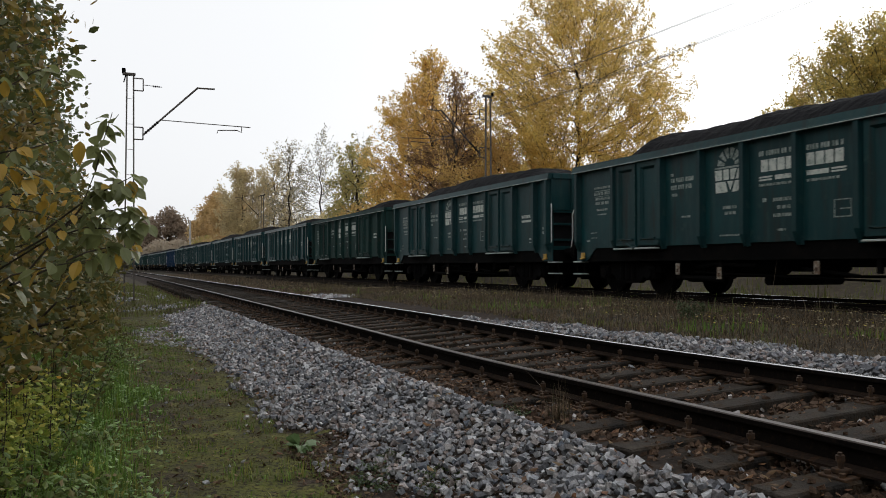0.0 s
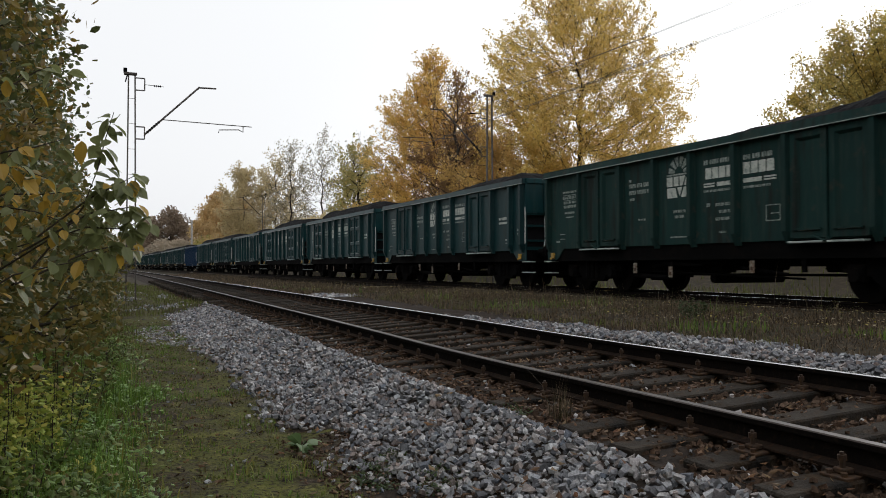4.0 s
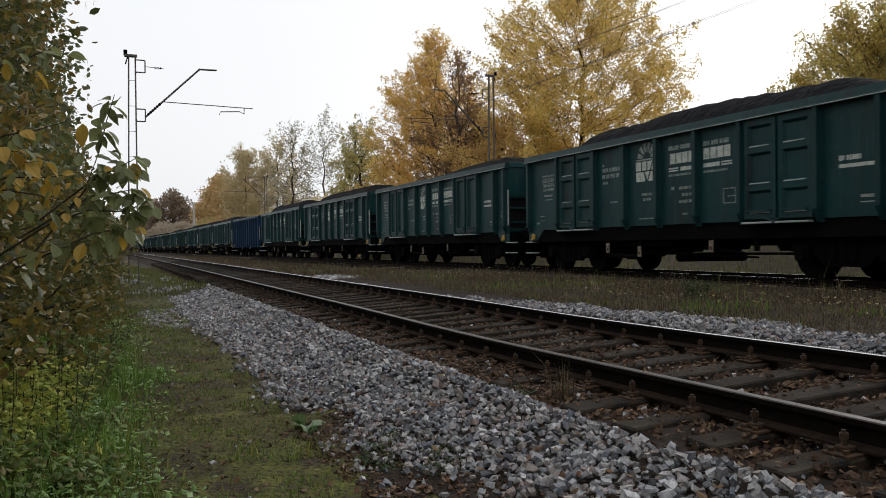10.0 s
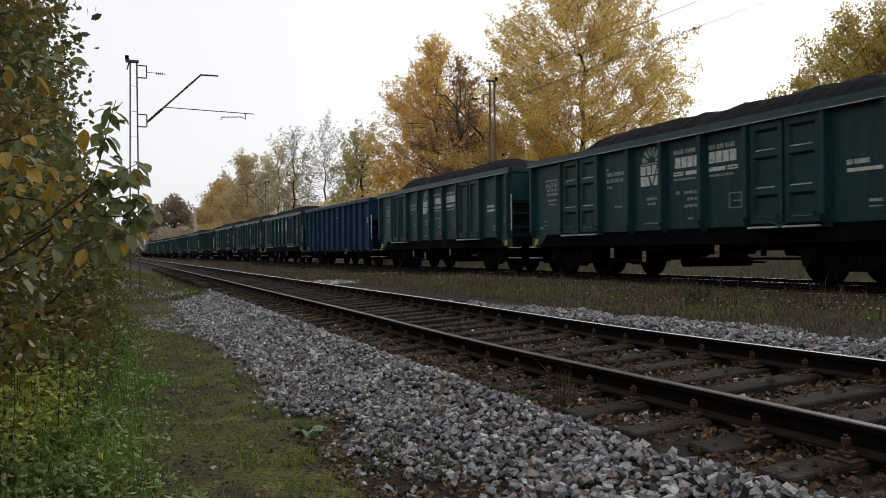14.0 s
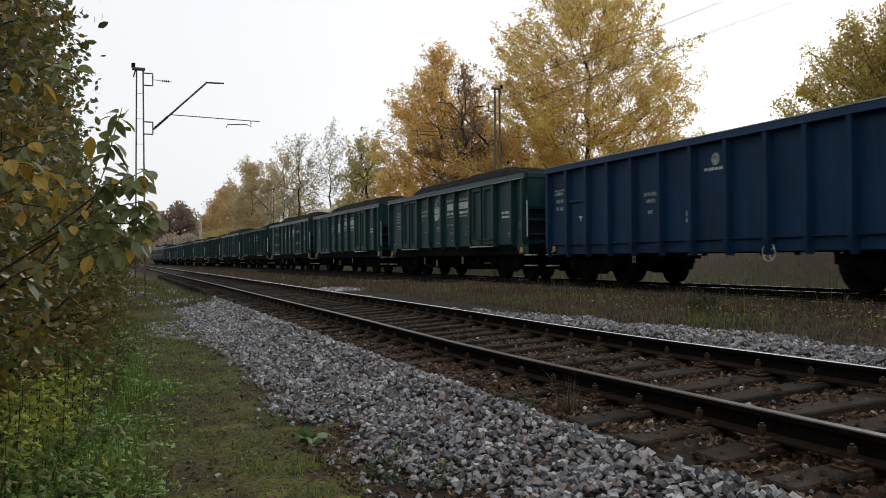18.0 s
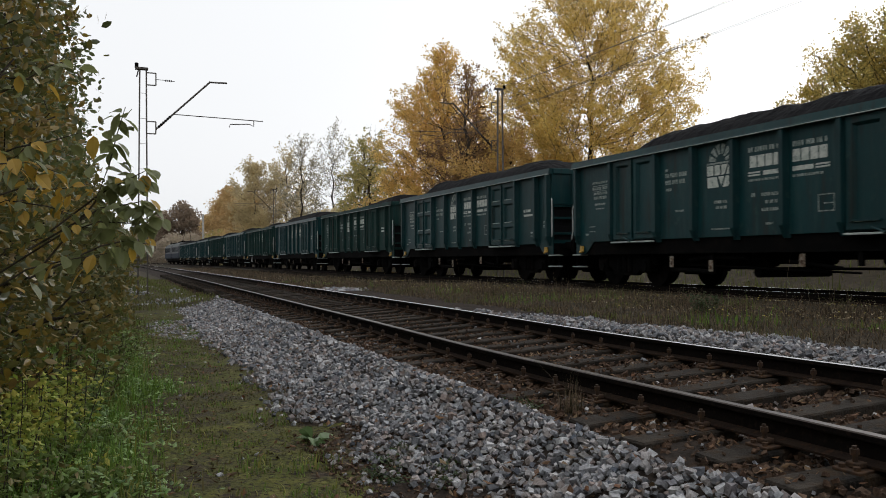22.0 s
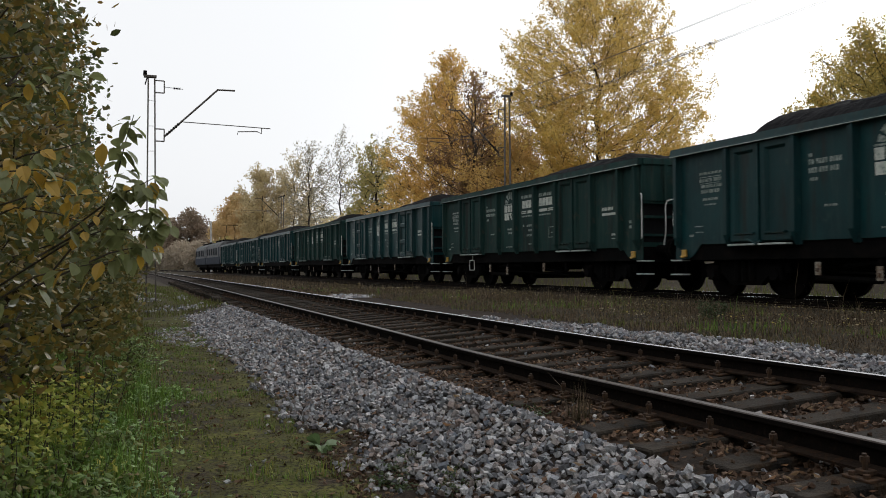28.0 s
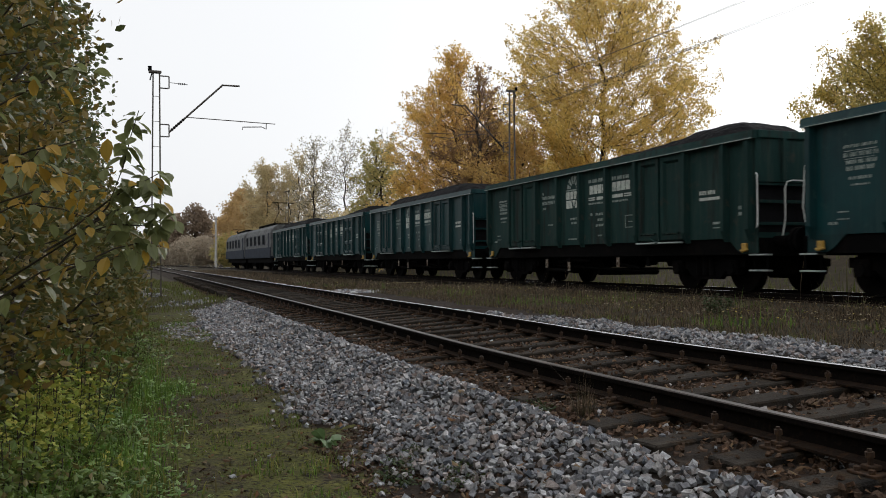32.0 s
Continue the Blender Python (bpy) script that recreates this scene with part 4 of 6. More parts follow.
# ---- overhead line: lattice masts, cantilevers and wires ----
def lattice_mast(x, y, z0, top, reach_dir, label, lean=0.0, arm_top=0.34, far=False):
    """A mast of two channels with lacing; its cantilever reaches over the track (reach_dir: +1 or -1 along y)."""
    ms = thing("catenary_mast", pose(x, y, z0), label, "catenary mast", "catenary masts")
    hgt = top - z0
    d = reach_dir
    w0, w1 = 0.30, 0.20
    for s in (-1, 1):
        bm = bmesh.new()
        box(bm, -0.045, 0.045, -0.022, 0.022, 0, hgt)
        for v in bm.verts:
            v.co.y += s * (w0 + (w1 - w0) * v.co.z / hgt) / 2
            v.co.x += 0.01 * s
        part("leg", bm, M_MAST, ms)
    bm = bmesh.new()
    k, n_ = 0, 9
    for i in range(n_):
        a, b = hgt * i / n_, hgt * (i + 1) / n_
        sa = -1 if i % 2 else 1
        ya, yb = sa * (w0 + (w1 - w0) * a / hgt) / 2, -sa * (w0 + (w1 - w0) * b / hgt) / 2
        box(bm, 0.03, 0.045, -abs(ya), abs(ya), a - 0.006, a + 0.006)
    part("batten", bm, M_MAST, ms)
    bm = bmesh.new()
    box(bm, -0.08, 0.08, -w1 / 2 - 0.14, w1 / 2 + 0.06, hgt - 0.06, hgt + 0.02, 0.01)
    part("cap", bm, M_MAST, ms)
    bm = bmesh.new()
    tube(bm, [(0, -d * (w1 / 2 + 0.1), hgt), (0, -d * (w1 / 2 + 0.1), hgt + 0.16)], 0.06, 8)
    tube(bm, [(0, -d * (w1 / 2 + 0.1), hgt - 0.3), (0, -d * (w1 / 2 + 0.02), hgt)], 0.02, 6)
    part("insulator", bm, M_BLACK, ms)
    for z, ext in ((hgt - arm_top, 0.22), (hgt - arm_top - 1.6, 0.22)):
        bm = bmesh.new()
        y0, y1 = d * w1 / 2, d * (w1 / 2 + 0.30)
        for q in (-0.2, 0.2):
            tube(bm, [(0, y0, z + q), (0, y1, z + q)], 0.022, 5)
        tube(bm, [(0, y1, z - 0.2), (0, y1, z + 0.2)], 0.022, 5)
        part("bracket", bm, M_MAST, ms)
    zl = hgt - arm_top - 1.65
    if not far:
        bm = bmesh.new()
        y1 = d * (w1 / 2 + 0.30)
        tube(bm, [(0, y1, hgt - arm_top), (0, y1 + d * 0.6, hgt - arm_top - 0.03)], 0.01, 5)
        for q in (0.3, 0.36, 0.42, 0.48):
            tube(bm, [(0, y1 + d * q, hgt - arm_top - 0.02), (0, y1 + d * (q + 0.03), hgt - arm_top - 0.02)], 0.035, 8)
        part("insulator", bm, M_BLACK, ms)
    bm = bmesh.new()          # the raised strut with its bent head
    ys = d * (w1 / 2 + 0.30)
    for q in range(6):
        a = 0.08 + q * 0.07
        tube(bm, [(0, ys + d * a, zl + a * 0.97), (0, ys + d * (a + 0.035), zl + (a + 0.035) * 0.97)], 0.045, 8)
    part("insulator", bm, M_BLACK, ms)
    bm = bmesh.new()
    tube(bm, [(0, ys, zl), (0, ys + d * 1.75, zl + 1.70)], 0.035, 6)
    tube(bm, [(0, ys + d * 1.70, zl + 1.68), (0, ys + d * 2.30, zl + 1.69)], 0.03, 6)
    part("cantilever", bm, M_MAST, ms)
    bm = bmesh.new()
    tube(bm, [(0, ys + d * 0.55, zl + 0.53), (0, ys + d * 3.5, zl + 0.46)], 0.016, 5)
    tube(bm, [(0, ys + d * 3.2, zl + 0.47), (0, ys + d * 3.2, zl + 0.27), (0, ys + d * 3.05, zl + 0.34), (0, ys + d * 2.4, zl + 0.30), (0, ys + d * 2.38, zl + 0.20)], 0.018, 5)
    part("registration_arm", bm, M_MAST, ms)
    return ms


lattice_mast(-30.0, 1.58, -0.3, 7.15, 1, "tall narrow lattice steel mast with a raised cantilever")
lattice_mast(-33.0, 16.0, -0.3, 8.05, -1, "lattice steel mast behind the train with a raised cantilever", arm_top=0.8)
lattice_mast(-86.0, 16.9, -0.3, 7.9, -1, "distant lattice steel mast behind the train", far=True)
# concrete posts farther along the line
for x, y, hgt in ((-140.0, 16.3, 8.5), (-185.0, 5.2, 7.8)):
    cm = thing("concrete_post", pose(x, y, -0.4), "pale concrete line post beside the railway", "post", "concrete posts")
    bm = bmesh.new()
    tube(bm, [(0, 0, 0), (0, 0, hgt)], 0.22, 8, 0.14)
    part("shaft", bm, M_CONCRETE, cm)
    bm = bmesh.new()
    box(bm, -0.1, 0.1, -0.5, 0.3, hgt - 0.5, hgt - 0.42)
    part("bracket", bm, M_MAST, cm)


def wire(name, pts, r, label):
    bm = bmesh.new()
    tube(bm, pts, r, 5)
    return tagged(part(name, bm, M_WIRE), label, "overhead wire", "overhead wires")


def hang(a, b, dip, n_=14):
    return [(a[0] + (b[0] - a[0]) * t, a[1] + (b[1] - a[1]) * t, a[2] + (b[2] - a[2]) * t - dip * 4 * t * (1 - t)) for t in (i / n_ for i in range(n_ + 1))]


wire("messenger_wire", hang((-33, 13.6, 7.25), (21, 11.5, 7.25), 0.9), 0.007, "thin dark messenger wire over the far track")
for dy in (0.0, 0.09):
    wire("contact_wire", hang((-33, 13.2 + dy, 5.90), (21, 12.0 + dy, 5.90), 0.04), 0.0075, "thin dark contact wire over the far track")
for x in (-12.3, -16.0, -20.5, -26.0):
    bm = bmesh.new()
    y_ = 12.0 + 1.2 * (21 - x) / 54
    box(bm, x - 0.012, x + 0.012, y_ + 0.02, y_ + 0.07, 5.87, 5.91)
    tube(bm, [(x, y_ + 0.045, 5.92), (x, y_ + 0.30, 6.6)], 0.0025, 3)
    tagged(part("dropper", bm, M_WIRE), "thin dropper wire with a clamp on the contact wires", "overhead wire", "overhead wires")
wire("messenger_wire", hang((-86, 14.2, 7.2), (-33, 13.6, 7.25), 0.9), 0.007, "thin dark messenger wire over the far track")
wire("contact_wire", hang((-86, 14.2, 5.75), (-33, 13.4, 5.75), 0.05), 0.006, "thin dark contact wire over the far track")
wire("feeder_wire", hang((-33, 16.4, 8.2), (21, 14.6, 8.2), 0.5), 0.008, "thin dark feeder wire along the masts")


# ---- loose cover of the ground ----
RNG = np.random.default_rng(3)


def quick_mesh(name, V, F, material):
    """Mesh from arrays: V (n, 3), F (m, 3 or 4)."""
    me = bpy.data.meshes.new(name)
    k = F.shape[1]
    me.vertices.add(len(V))
    me.vertices.foreach_set("co", np.asarray(V, np.float32).ravel())
    me.loops.add(F.size)
    me.loops.foreach_set("vertex_index", np.asarray(F, np.int32).ravel())
    me.polygons.add(len(F))
    me.polygons.foreach_set("loop_start", np.arange(0, F.size, k, dtype=np.int32))
    me.polygons.foreach_set("use_smooth", np.zeros(len(F), bool))
    me.update(calc_edges=True)
    me.materials.append(material)
    return me


def turned(n_, tilt=1.0):
    """n random turns, as 3 x 3 matrices; a small tilt keeps things lying flat."""
    a, b, c = RNG.uniform(0, 2 * np.pi, n_), RNG.normal(0, tilt, n_), RNG.normal(0, tilt, n_)
    z, o = np.zeros(n_), np.ones(n_)
    Rz = np.stack([np.cos(a), -np.sin(a), z, np.sin(a), np.cos(a), z, z, z, o], 1).reshape(-1, 3, 3)
    Rx = np.stack([o, z, z, z, np.cos(b), -np.sin(b), z, np.sin(b), np.cos(b)], 1).reshape(-1, 3, 3)
    Ry = np.stack([np.cos(c), z, np.sin(c), z, o, z, -np.sin(c), z, np.cos(c)], 1).reshape(-1, 3, 3)
    return Rx @ Ry @ Rz


BLOCK = np.array([(a, b, c) for a in (-1, 1) for b in (-1, 1) for c in (-1, 1)]) * 0.64
BLOCK_F = np.array([(0, 1, 3), (0, 3, 2), (4, 6, 7), (4, 7, 5), (0, 4, 5), (0, 5, 1), (2, 3, 7), (2, 7, 6), (0, 2, 6), (0, 6, 4), (1, 5, 7), (1, 7, 3)])


def stones(name, pts, size, material, label, vary=0.22):
    """Angular broken stones: split blocks with uneven corners."""
    n_ = len(pts)
    V = BLOCK[None] * RNG.uniform(0.74, 1.22, (n_, 8, 1)) + RNG.normal(0, 0.10, (n_, 8, 3))
    V = V * np.stack([RNG.uniform(0.9, 1.45, n_), RNG.uniform(0.8, 1.1, n_), RNG.uniform(0.55, 0.9, n_)], 1)[:, None, :]
    V *= (size * RNG.lognormal(0, vary, n_))[:, None, None]
    V = np.einsum("nij,nkj->nki", turned(n_, 0.6), V) + pts[:, None]
    F = (BLOCK_F[None] + 8 * np.arange(n_)[:, None, None]).reshape(-1, 3)
    ob = part(name, quick_mesh(name, V.reshape(-1, 3), F, material), None)
    return tagged(ob, label, "gravel", kind="stuff")


def laid(xa, xb, qa, qb, step, lift=0.0, keep=None):
    """Places side by side, one stone beside the next."""
    out = []
    nx, nq = int(abs(xb - xa) / step), int(abs(qb - qa) / step)
    for i in range(nx):
        for j in range(nq):
            x = xa + (xb - xa) * (i + 0.5 * (j % 2) + RNG.uniform(-0.32, 0.32)) / nx
            q = qa + (qb - qa) * (j + RNG.uniform(-0.32, 0.32)) / nq
            if keep and not keep(x, q):
                continue
            y = near_y(x) + q
            out.append((x, y, ground_z(x, y) + 0.03 * noise.noise((x * 1.7, y * 1.7, 0)) + lift + RNG.uniform(-0.03, 0.026)))
    return np.array(out)


def strewn(n_, xa, xb, qa, qb, lift=0.0, bias=1.0, keep=None):
    """Random places on the ground between two lines beside the near rail; bias > 1 crowds them towards xa."""
    out = []
    while len(out) < n_:
        x = xa + (xb - xa) * RNG.uniform() ** bias
        q = RNG.uniform(qa, qb)
        if keep and not keep(x, q):
            continue
        y = near_y(x) + q
        out.append((x, y, ground_z(x, y) + 0.03 * noise.noise((x * 1.7, y * 1.7, 0)) + lift))
    return np.array(out)


def bank(x, q):
    """The fresh ballast bank, with a ragged lower edge."""
    edge = -2.0 + 0.28 * noise.noise((x * 0.7, 0.3, 2)) + 0.15 * noise.noise((x * 2.5, 0.3, 5))
    edge += 0.42 * smooth(-5.6, -4.2, x)
    fade = smooth(edge - 0.15, edge + 0.35, q)
    end = smooth(-25, -21 + 1.5 * noise.noise((q * 1.3, 7, 1)), x)
    return RNG.uniform() < fade * end


NEAREST = (-3.98, -3.72)      # here each stone lies by itself


def inner(x, q):
    if NEAREST[0] < x < NEAREST[1]:
        return False
    return q < -0.60 - 0.19 * smooth(-5.0, -3.4, x) + 0.09 * noise.noise((x * 1.4, 8.0, 2)) and bank(x, q)


stones("ballast", laid(9.0, 3.0, -2.35, -0.5, 0.055, 0.014, inner), 0.03, M_STONE, "grey broken ballast stones behind the standpoint")
stones("ballast", laid(3.0, -9.5, -2.35, -0.5, 0.038, 0.014, inner), 0.0220, M_STONE, "grey broken ballast stones banked beside the track")
stones("ballast", laid(-9.5, -27, -2.35, -0.5, 0.050, 0.016, inner), 0.028, M_STONE, "grey broken ballast stones farther along the bank")
stones("ballast", strewn(150, 3.0, -26, -3.0, -1.8, 0.0, 1.1), 0.016, M_STONE, "stray small stones at the foot of the bank")
stones("ballast", strewn(320, -26, -40, -3.2, -1.0, 0.01, 1.0, lambda x, q: noise.noise((x * 0.5, q * 0.8, 3)) > 0.1), 0.05, M_STONE, "patches of pale ballast beside the track")
stones("ballast", laid(4.0, -22, 2.25, 3.75, 0.045, 0.01, lambda x, q: q < 3.12 + 0.3 * noise.noise((x * 0.9, 4, 1)) - 0.95 * smooth(-7, -15, x)), 0.0235, M_STONE, "grey ballast stones beyond the far rail")
stones("ballast", strewn(800, -22, -50, 2.25, 3.3, 0.0, 1.3, lambda x, q: noise.noise((x * 0.35, 1.0, 6)) > 0.12), 0.05, M_STONE, "grey ballast stones beyond the far rail")
stones("track_bed_stones", strewn(13000, 4.0, -14, -0.62, 2.2, 0.0, 1.0), 0.026, M_STONE_OLD, "brown weathered stones between the sleepers")
stones("track_bed_stones", strewn(5000, -14, -60, -0.62, 2.2, -0.01, 1.4), 0.045, M_STONE_OLD, "brown weathered stones between the sleepers")
stones("track_bed_stones", strewn(5200, 2.0, -20, -0.62, 2.1, 0.02, 1.2), 0.019, M_STONE_OLD, "small brown stones on and between the sleepers")
stones("track_bed_stones", strewn(1000, 2.0, -20, -0.5, 2.1, 0.02, 1.2), 0.018, M_STONE, "pale stones scattered over the track bed")


# the stones nearest to the standpoint, one by one
shapes = []
for k in range(12):
    V = BLOCK * RNG.uniform(0.74, 1.22, (8, 1)) + RNG.normal(0, 0.10, (8, 3))
    V = V * np.array([RNG.uniform(0.9, 1.45), RNG.uniform(0.8, 1.1), RNG.uniform(0.55, 0.9)]) * 0.024 * RNG.lognormal(0, 0.2)
    shapes.append(quick_mesh("stone", V, BLOCK_F, M_STONE_ONE))
for k, at in enumerate(laid(*NEAREST[::-1], -2.1, -0.76, 0.033, 0.02, bank)):
    ob = part("stone", shapes[k % 12], None, ground)
    ob.matrix_basis = Matrix.Translation(at.tolist()) @ Euler((RNG.normal(0, 0.6), RNG.normal(0, 0.6), RNG.uniform(0, 6.28))).to_matrix().to_4x4()


def litter(name, pts, size, material, label):
    """Fallen leaves: small bent diamonds lying about."""
    n_ = len(pts)
    base = np.array([(-1, 0, 0.12), (0, -0.55, 0), (1, 0, 0.2), (0, 0.55, 0.0)])
    V = base[None] * (size * RNG.uniform(0.6, 1.3, n_))[:, None, None]
    V = np.einsum("nij,nkj->nki", turned(n_, 0.35), V) + pts[:, None]
    F = (np.array([[0, 1, 2, 3]])[None] + 4 * np.arange(n_)[:, None, None]).reshape(-1, 4)
    ob = part(name, quick_mesh(name, V.reshape(-1, 3), F, material), None)
    return tagged(ob, label, "fallen leaves", kind="stuff")


M_LITTER = hued("fallen_leaf", [(0.14, 0.058, 0.024), (0.08, 0.042, 0.02), (0.17, 0.085, 0.034), (0.045, 0.025, 0.014), (0.19, 0.125, 0.06), (0.08, 0.035, 0.016)], 0.7, 0.1)
litter("fallen_leaves", strewn(7000, 2.0, -22, -0.6, 2.1, 0.028, 1.1), 0.024, M_LITTER, "rusty brown leaves fallen between the rails")
litter("fallen_leaves", strewn(1300, -3.5, -22, -4.4, -1.8, 0.012, 1.1), 0.027, M_LITTER, "fallen leaves scattered on the path")
litter("fallen_leaves", strewn(350, -2.5, -20, -2.0, -0.6, 0.05, 1.1), 0.03, M_LITTER, "a few fallen leaves on the ballast")


def on_sleepers(n_):
    """Places on the tops of the sleepers."""
    out = []
    for _ in range(n_):
        x = SLEEPER_X - SLEEPER * int(RNG.integers(-9, 32)) + RNG.uniform(-0.11, 0.11)
        q = RNG.uniform(-0.5, 1.95)
        if min(abs(q), abs(q - 1.507)) < 0.17:
            continue
        out.append((x, near_y(x) + q, -0.158 + CANT * q / 1.507 + sag(x)))
    return np.array(out)


litter("fallen_leaves", on_sleepers(900), 0.020, M_LITTER, "rusty leaves lying on the sleepers")
stones("track_bed_stones", on_sleepers(1100), 0.017, M_STONE_OLD, "small stones lying on the sleepers")


def blades(name, pts, length, width, material, label, spread=0.45, category="grass"):
    """Grass: bent blades of two quads that end in a point."""
    n_ = len(pts)
    L = length * RNG.lognormal(0, 0.3, n_) * np.array([1 + 0.7 * noise.noise((p_[0] * 0.8, p_[1] * 0.8, 41)) + 0.3 * noise.noise((p_[0] * 3, p_[1] * 3, 42)) for p_ in pts])
    a = RNG.uniform(0, 2 * np.pi, n_)
    lean = np.abs(RNG.normal(0, spread, n_))
    side = np.stack([-np.sin(a), np.cos(a), np.zeros(n_)], 1) * (width * RNG.uniform(0.6, 1.4, n_))[:, None]
    out = np.stack([np.cos(a), np.sin(a), np.zeros(n_)], 1)
    up = np.array([0, 0, 1.0])
    V = np.zeros((n_, 5, 3))
    mid = pts + out * (L * 0.5 * np.sin(lean * 0.6))[:, None] + up * (L * 0.55 * np.cos(lean * 0.5))[:, None]
    tip = pts + out * (L * np.sin(lean * 1.1))[:, None] + up * (L * np.cos(lean))[:, None]
    V[:, 0], V[:, 1], V[:, 2], V[:, 3], V[:, 4] = pts - side, pts + side, mid + side * 0.7, mid - side * 0.7, tip
    k = 5 * np.arange(n_)[:, None]
    F3 = np.concatenate([k + np.array([[0, 1, 2]]), k + np.array([[0, 2, 3]]), k + np.array([[3, 2, 4]])])
    ob = part(name, quick_mesh(name, V.reshape(-1, 3), F3, material), None)
    return tagged(ob, label, category, kind="stuff")


M_GRASS = hued("grass_blade", [(0.05, 0.11, 0.015), (0.11, 0.21, 0.03), (0.16, 0.25, 0.04), (0.06, 0.11, 0.02), (0.25, 0.24, 0.06), (0.12, 0.10, 0.04)], 0.6, 0.3, 1.2)
M_DRY = hued("dry_grass", [(0.060, 0.040, 0.024), (0.105, 0.072, 0.040), (0.040, 0.029, 0.019), (0.22, 0.165, 0.10), (0.070, 0.046, 0.029), (0.045, 0.043, 0.020), (0.075, 0.070, 0.028)], 0.7, 0.3, 0.5)
M_MOSS = hued("moss_blade", [(0.08, 0.11, 0.02), (0.12, 0.15, 0.026), (0.12, 0.105, 0.045), (0.065, 0.075, 0.025)], 0.8, 0.2, 1.0)


def verge(x, q):
    y = near_y(x) + q
    edge = 0.30 + 0.03 * max(0, -x - 6) + 0.3 * noise.noise((x * 0.6, 2.0, 1)) + 0.2 * noise.noise((x * 2.6, y * 2.6, 1))
    return RNG.uniform() < smooth(edge + 0.35, edge - 0.35, y) and y > -0.1 * abs(x) - 0.8


blades("grass", strewn(24000, 1.0, -12, -5.2, -2.3, 0, 1.0, verge), 0.12, 0.0048, M_GRASS, "fresh green grass along the edge of the path")
blades("grass", strewn(9000, -12, -34, -6, -1.6, 0, 1.2, verge), 0.17, 0.009, M_MOSS, "green grass under the bushes")
blades("grass", strewn(6000, -24, -60, -4.0, -0.6, 0, 1.2), 0.11, 0.010, M_MOSS, "low dull grass beside the distant track")
blades("path_tufts", strewn(11000, 2.0, -20, -4.4, -2.0, -0.004, 1.05, lambda x, q: noise.noise((x * 1.6, q * 2.2, 23)) + 0.5 * noise.noise((x * 6, q * 6, 3)) > 0.12), 0.05, 0.004, M_GRASS, "short grass tufts on the path", 0.8)
blades("path_moss", strewn(32000, 2.0, -22, -4.6, -1.95, -0.004, 1.05, lambda x, q: noise.noise((x * 0.9, q * 1.6, 3)) + 0.5 * noise.noise((x * 4, q * 4, 3)) > -0.08), 0.020, 0.0045, M_MOSS, "short moss and grass trodden on the path", 0.9, "moss")
litter("path_debris", strewn(5000, 2.0, -20, -4.6, -1.7, 0.006, 1.05), 0.010, M_LITTER, "small dry bits strewn on the path")
stones("path_grit", strewn(2600, 2.0, -16, -4.4, -1.7, 0.0, 1.05), 0.007, M_STONE_OLD, "fine grit and pebbles on the path")
M_COVER = hued("ground_cover_leaf", [(0.06, 0.13, 0.025), (0.13, 0.25, 0.05), (0.24, 0.36, 0.11), (0.055, 0.11, 0.025), (0.33, 0.31, 0.07)], 0.45, 0.3, 1.5, 0.5)
cover = strewn(23000, 2.5, -16, -5.4, -2.2, 0.0, 1.05, lambda x, q: verge(x, q - 0.08) and noise.noise((x * 1.1, q * 1.5, 13)) > -0.25)
cover[:, 2] += RNG.uniform(0.0, 1.0, len(cover)) ** 1.5 * 0.12
litter("ground_cover", cover, 0.027, M_COVER, "leafy green ground cover along the path")["category"] = "ground cover"
blades("dry_grass", strewn(46000, 4, -30, 2.95, 7.6, 0, 1.3), 0.085, 0.006, M_DRY, "brown dry grass between the tracks", 1.4)
fluff = strewn(16000, 2, -28, 3.1, 7.4, 0.0, 1.2, lambda x, q: noise.noise((x * 0.7, q * 1.1, 61)) > -0.1)
fluff[:, 2] += RNG.uniform(0.02, 0.15, len(fluff)) * np.array([1 + 0.8 * noise.noise((p_[0] * 0.9, p_[1] * 0.9, 71)) for p_ in fluff])
litter("dry_herbs", fluff, 0.014, M_DRY, "dry brown herb leaves and heads between the tracks")["category"] = "herbs"
blades("grass", strewn(3200, 2, -26, 2.9, 5.6, 0, 1.1, lambda x, q: noise.noise((x * 0.6, q * 0.9, 51)) > -0.02 + 0.08 * (q - 2.9)), 0.085, 0.005, M_MOSS, "low yellow-green grass along the ballast", 0.7)
blades("dry_grass", strewn(16000, -30, -110, 2.4, 7.6, 0, 1.5), 0.13, 0.016, M_DRY, "brown dry grass between the tracks", 1.3)
blades("grass", strewn(800, -5, -40, 3.4, 6.8, 0, 1.3, lambda x, q: noise.noise((x * 0.5, q * 0.6, 8)) > 0.36), 0.15, 0.007, M_GRASS, "green tufts in the dry grass")
blades("grass", strewn(14000, 4, -70, 11.0, 24.0, 0, 1.4), 0.25, 0.012, M_MOSS, "dull green meadow grass beyond the train", 0.4)
blades("tall_stems", strewn(200, -6, -45, 3.7, 7.2, 0, 1.3, lambda x, q: noise.noise((x * 0.35, q * 0.5, 18)) > 0.0), 0.36, 0.004, M_DRY, "thin dry stalks standing in the grass", 0.45)
M_FLOWER = hued("seed_head", [(0.45, 0.40, 0.30), (0.35, 0.28, 0.18), (0.40, 0.33, 0.05)], 0.8, 0.2)
litter("seed_heads", strewn(2200, -6, -45, 3.4, 7.2, 0.17, 1.2, lambda x, q: noise.noise((x * 0.4, q * 0.5, 28)) > -0.05), 0.018, M_FLOWER, "pale seed heads in the dry grass")
tuft = np.array([(-5.32 + RNG.normal(0, 0.05), 3.12 + RNG.normal(0, 0.04), -0.25) for _ in range(90)])
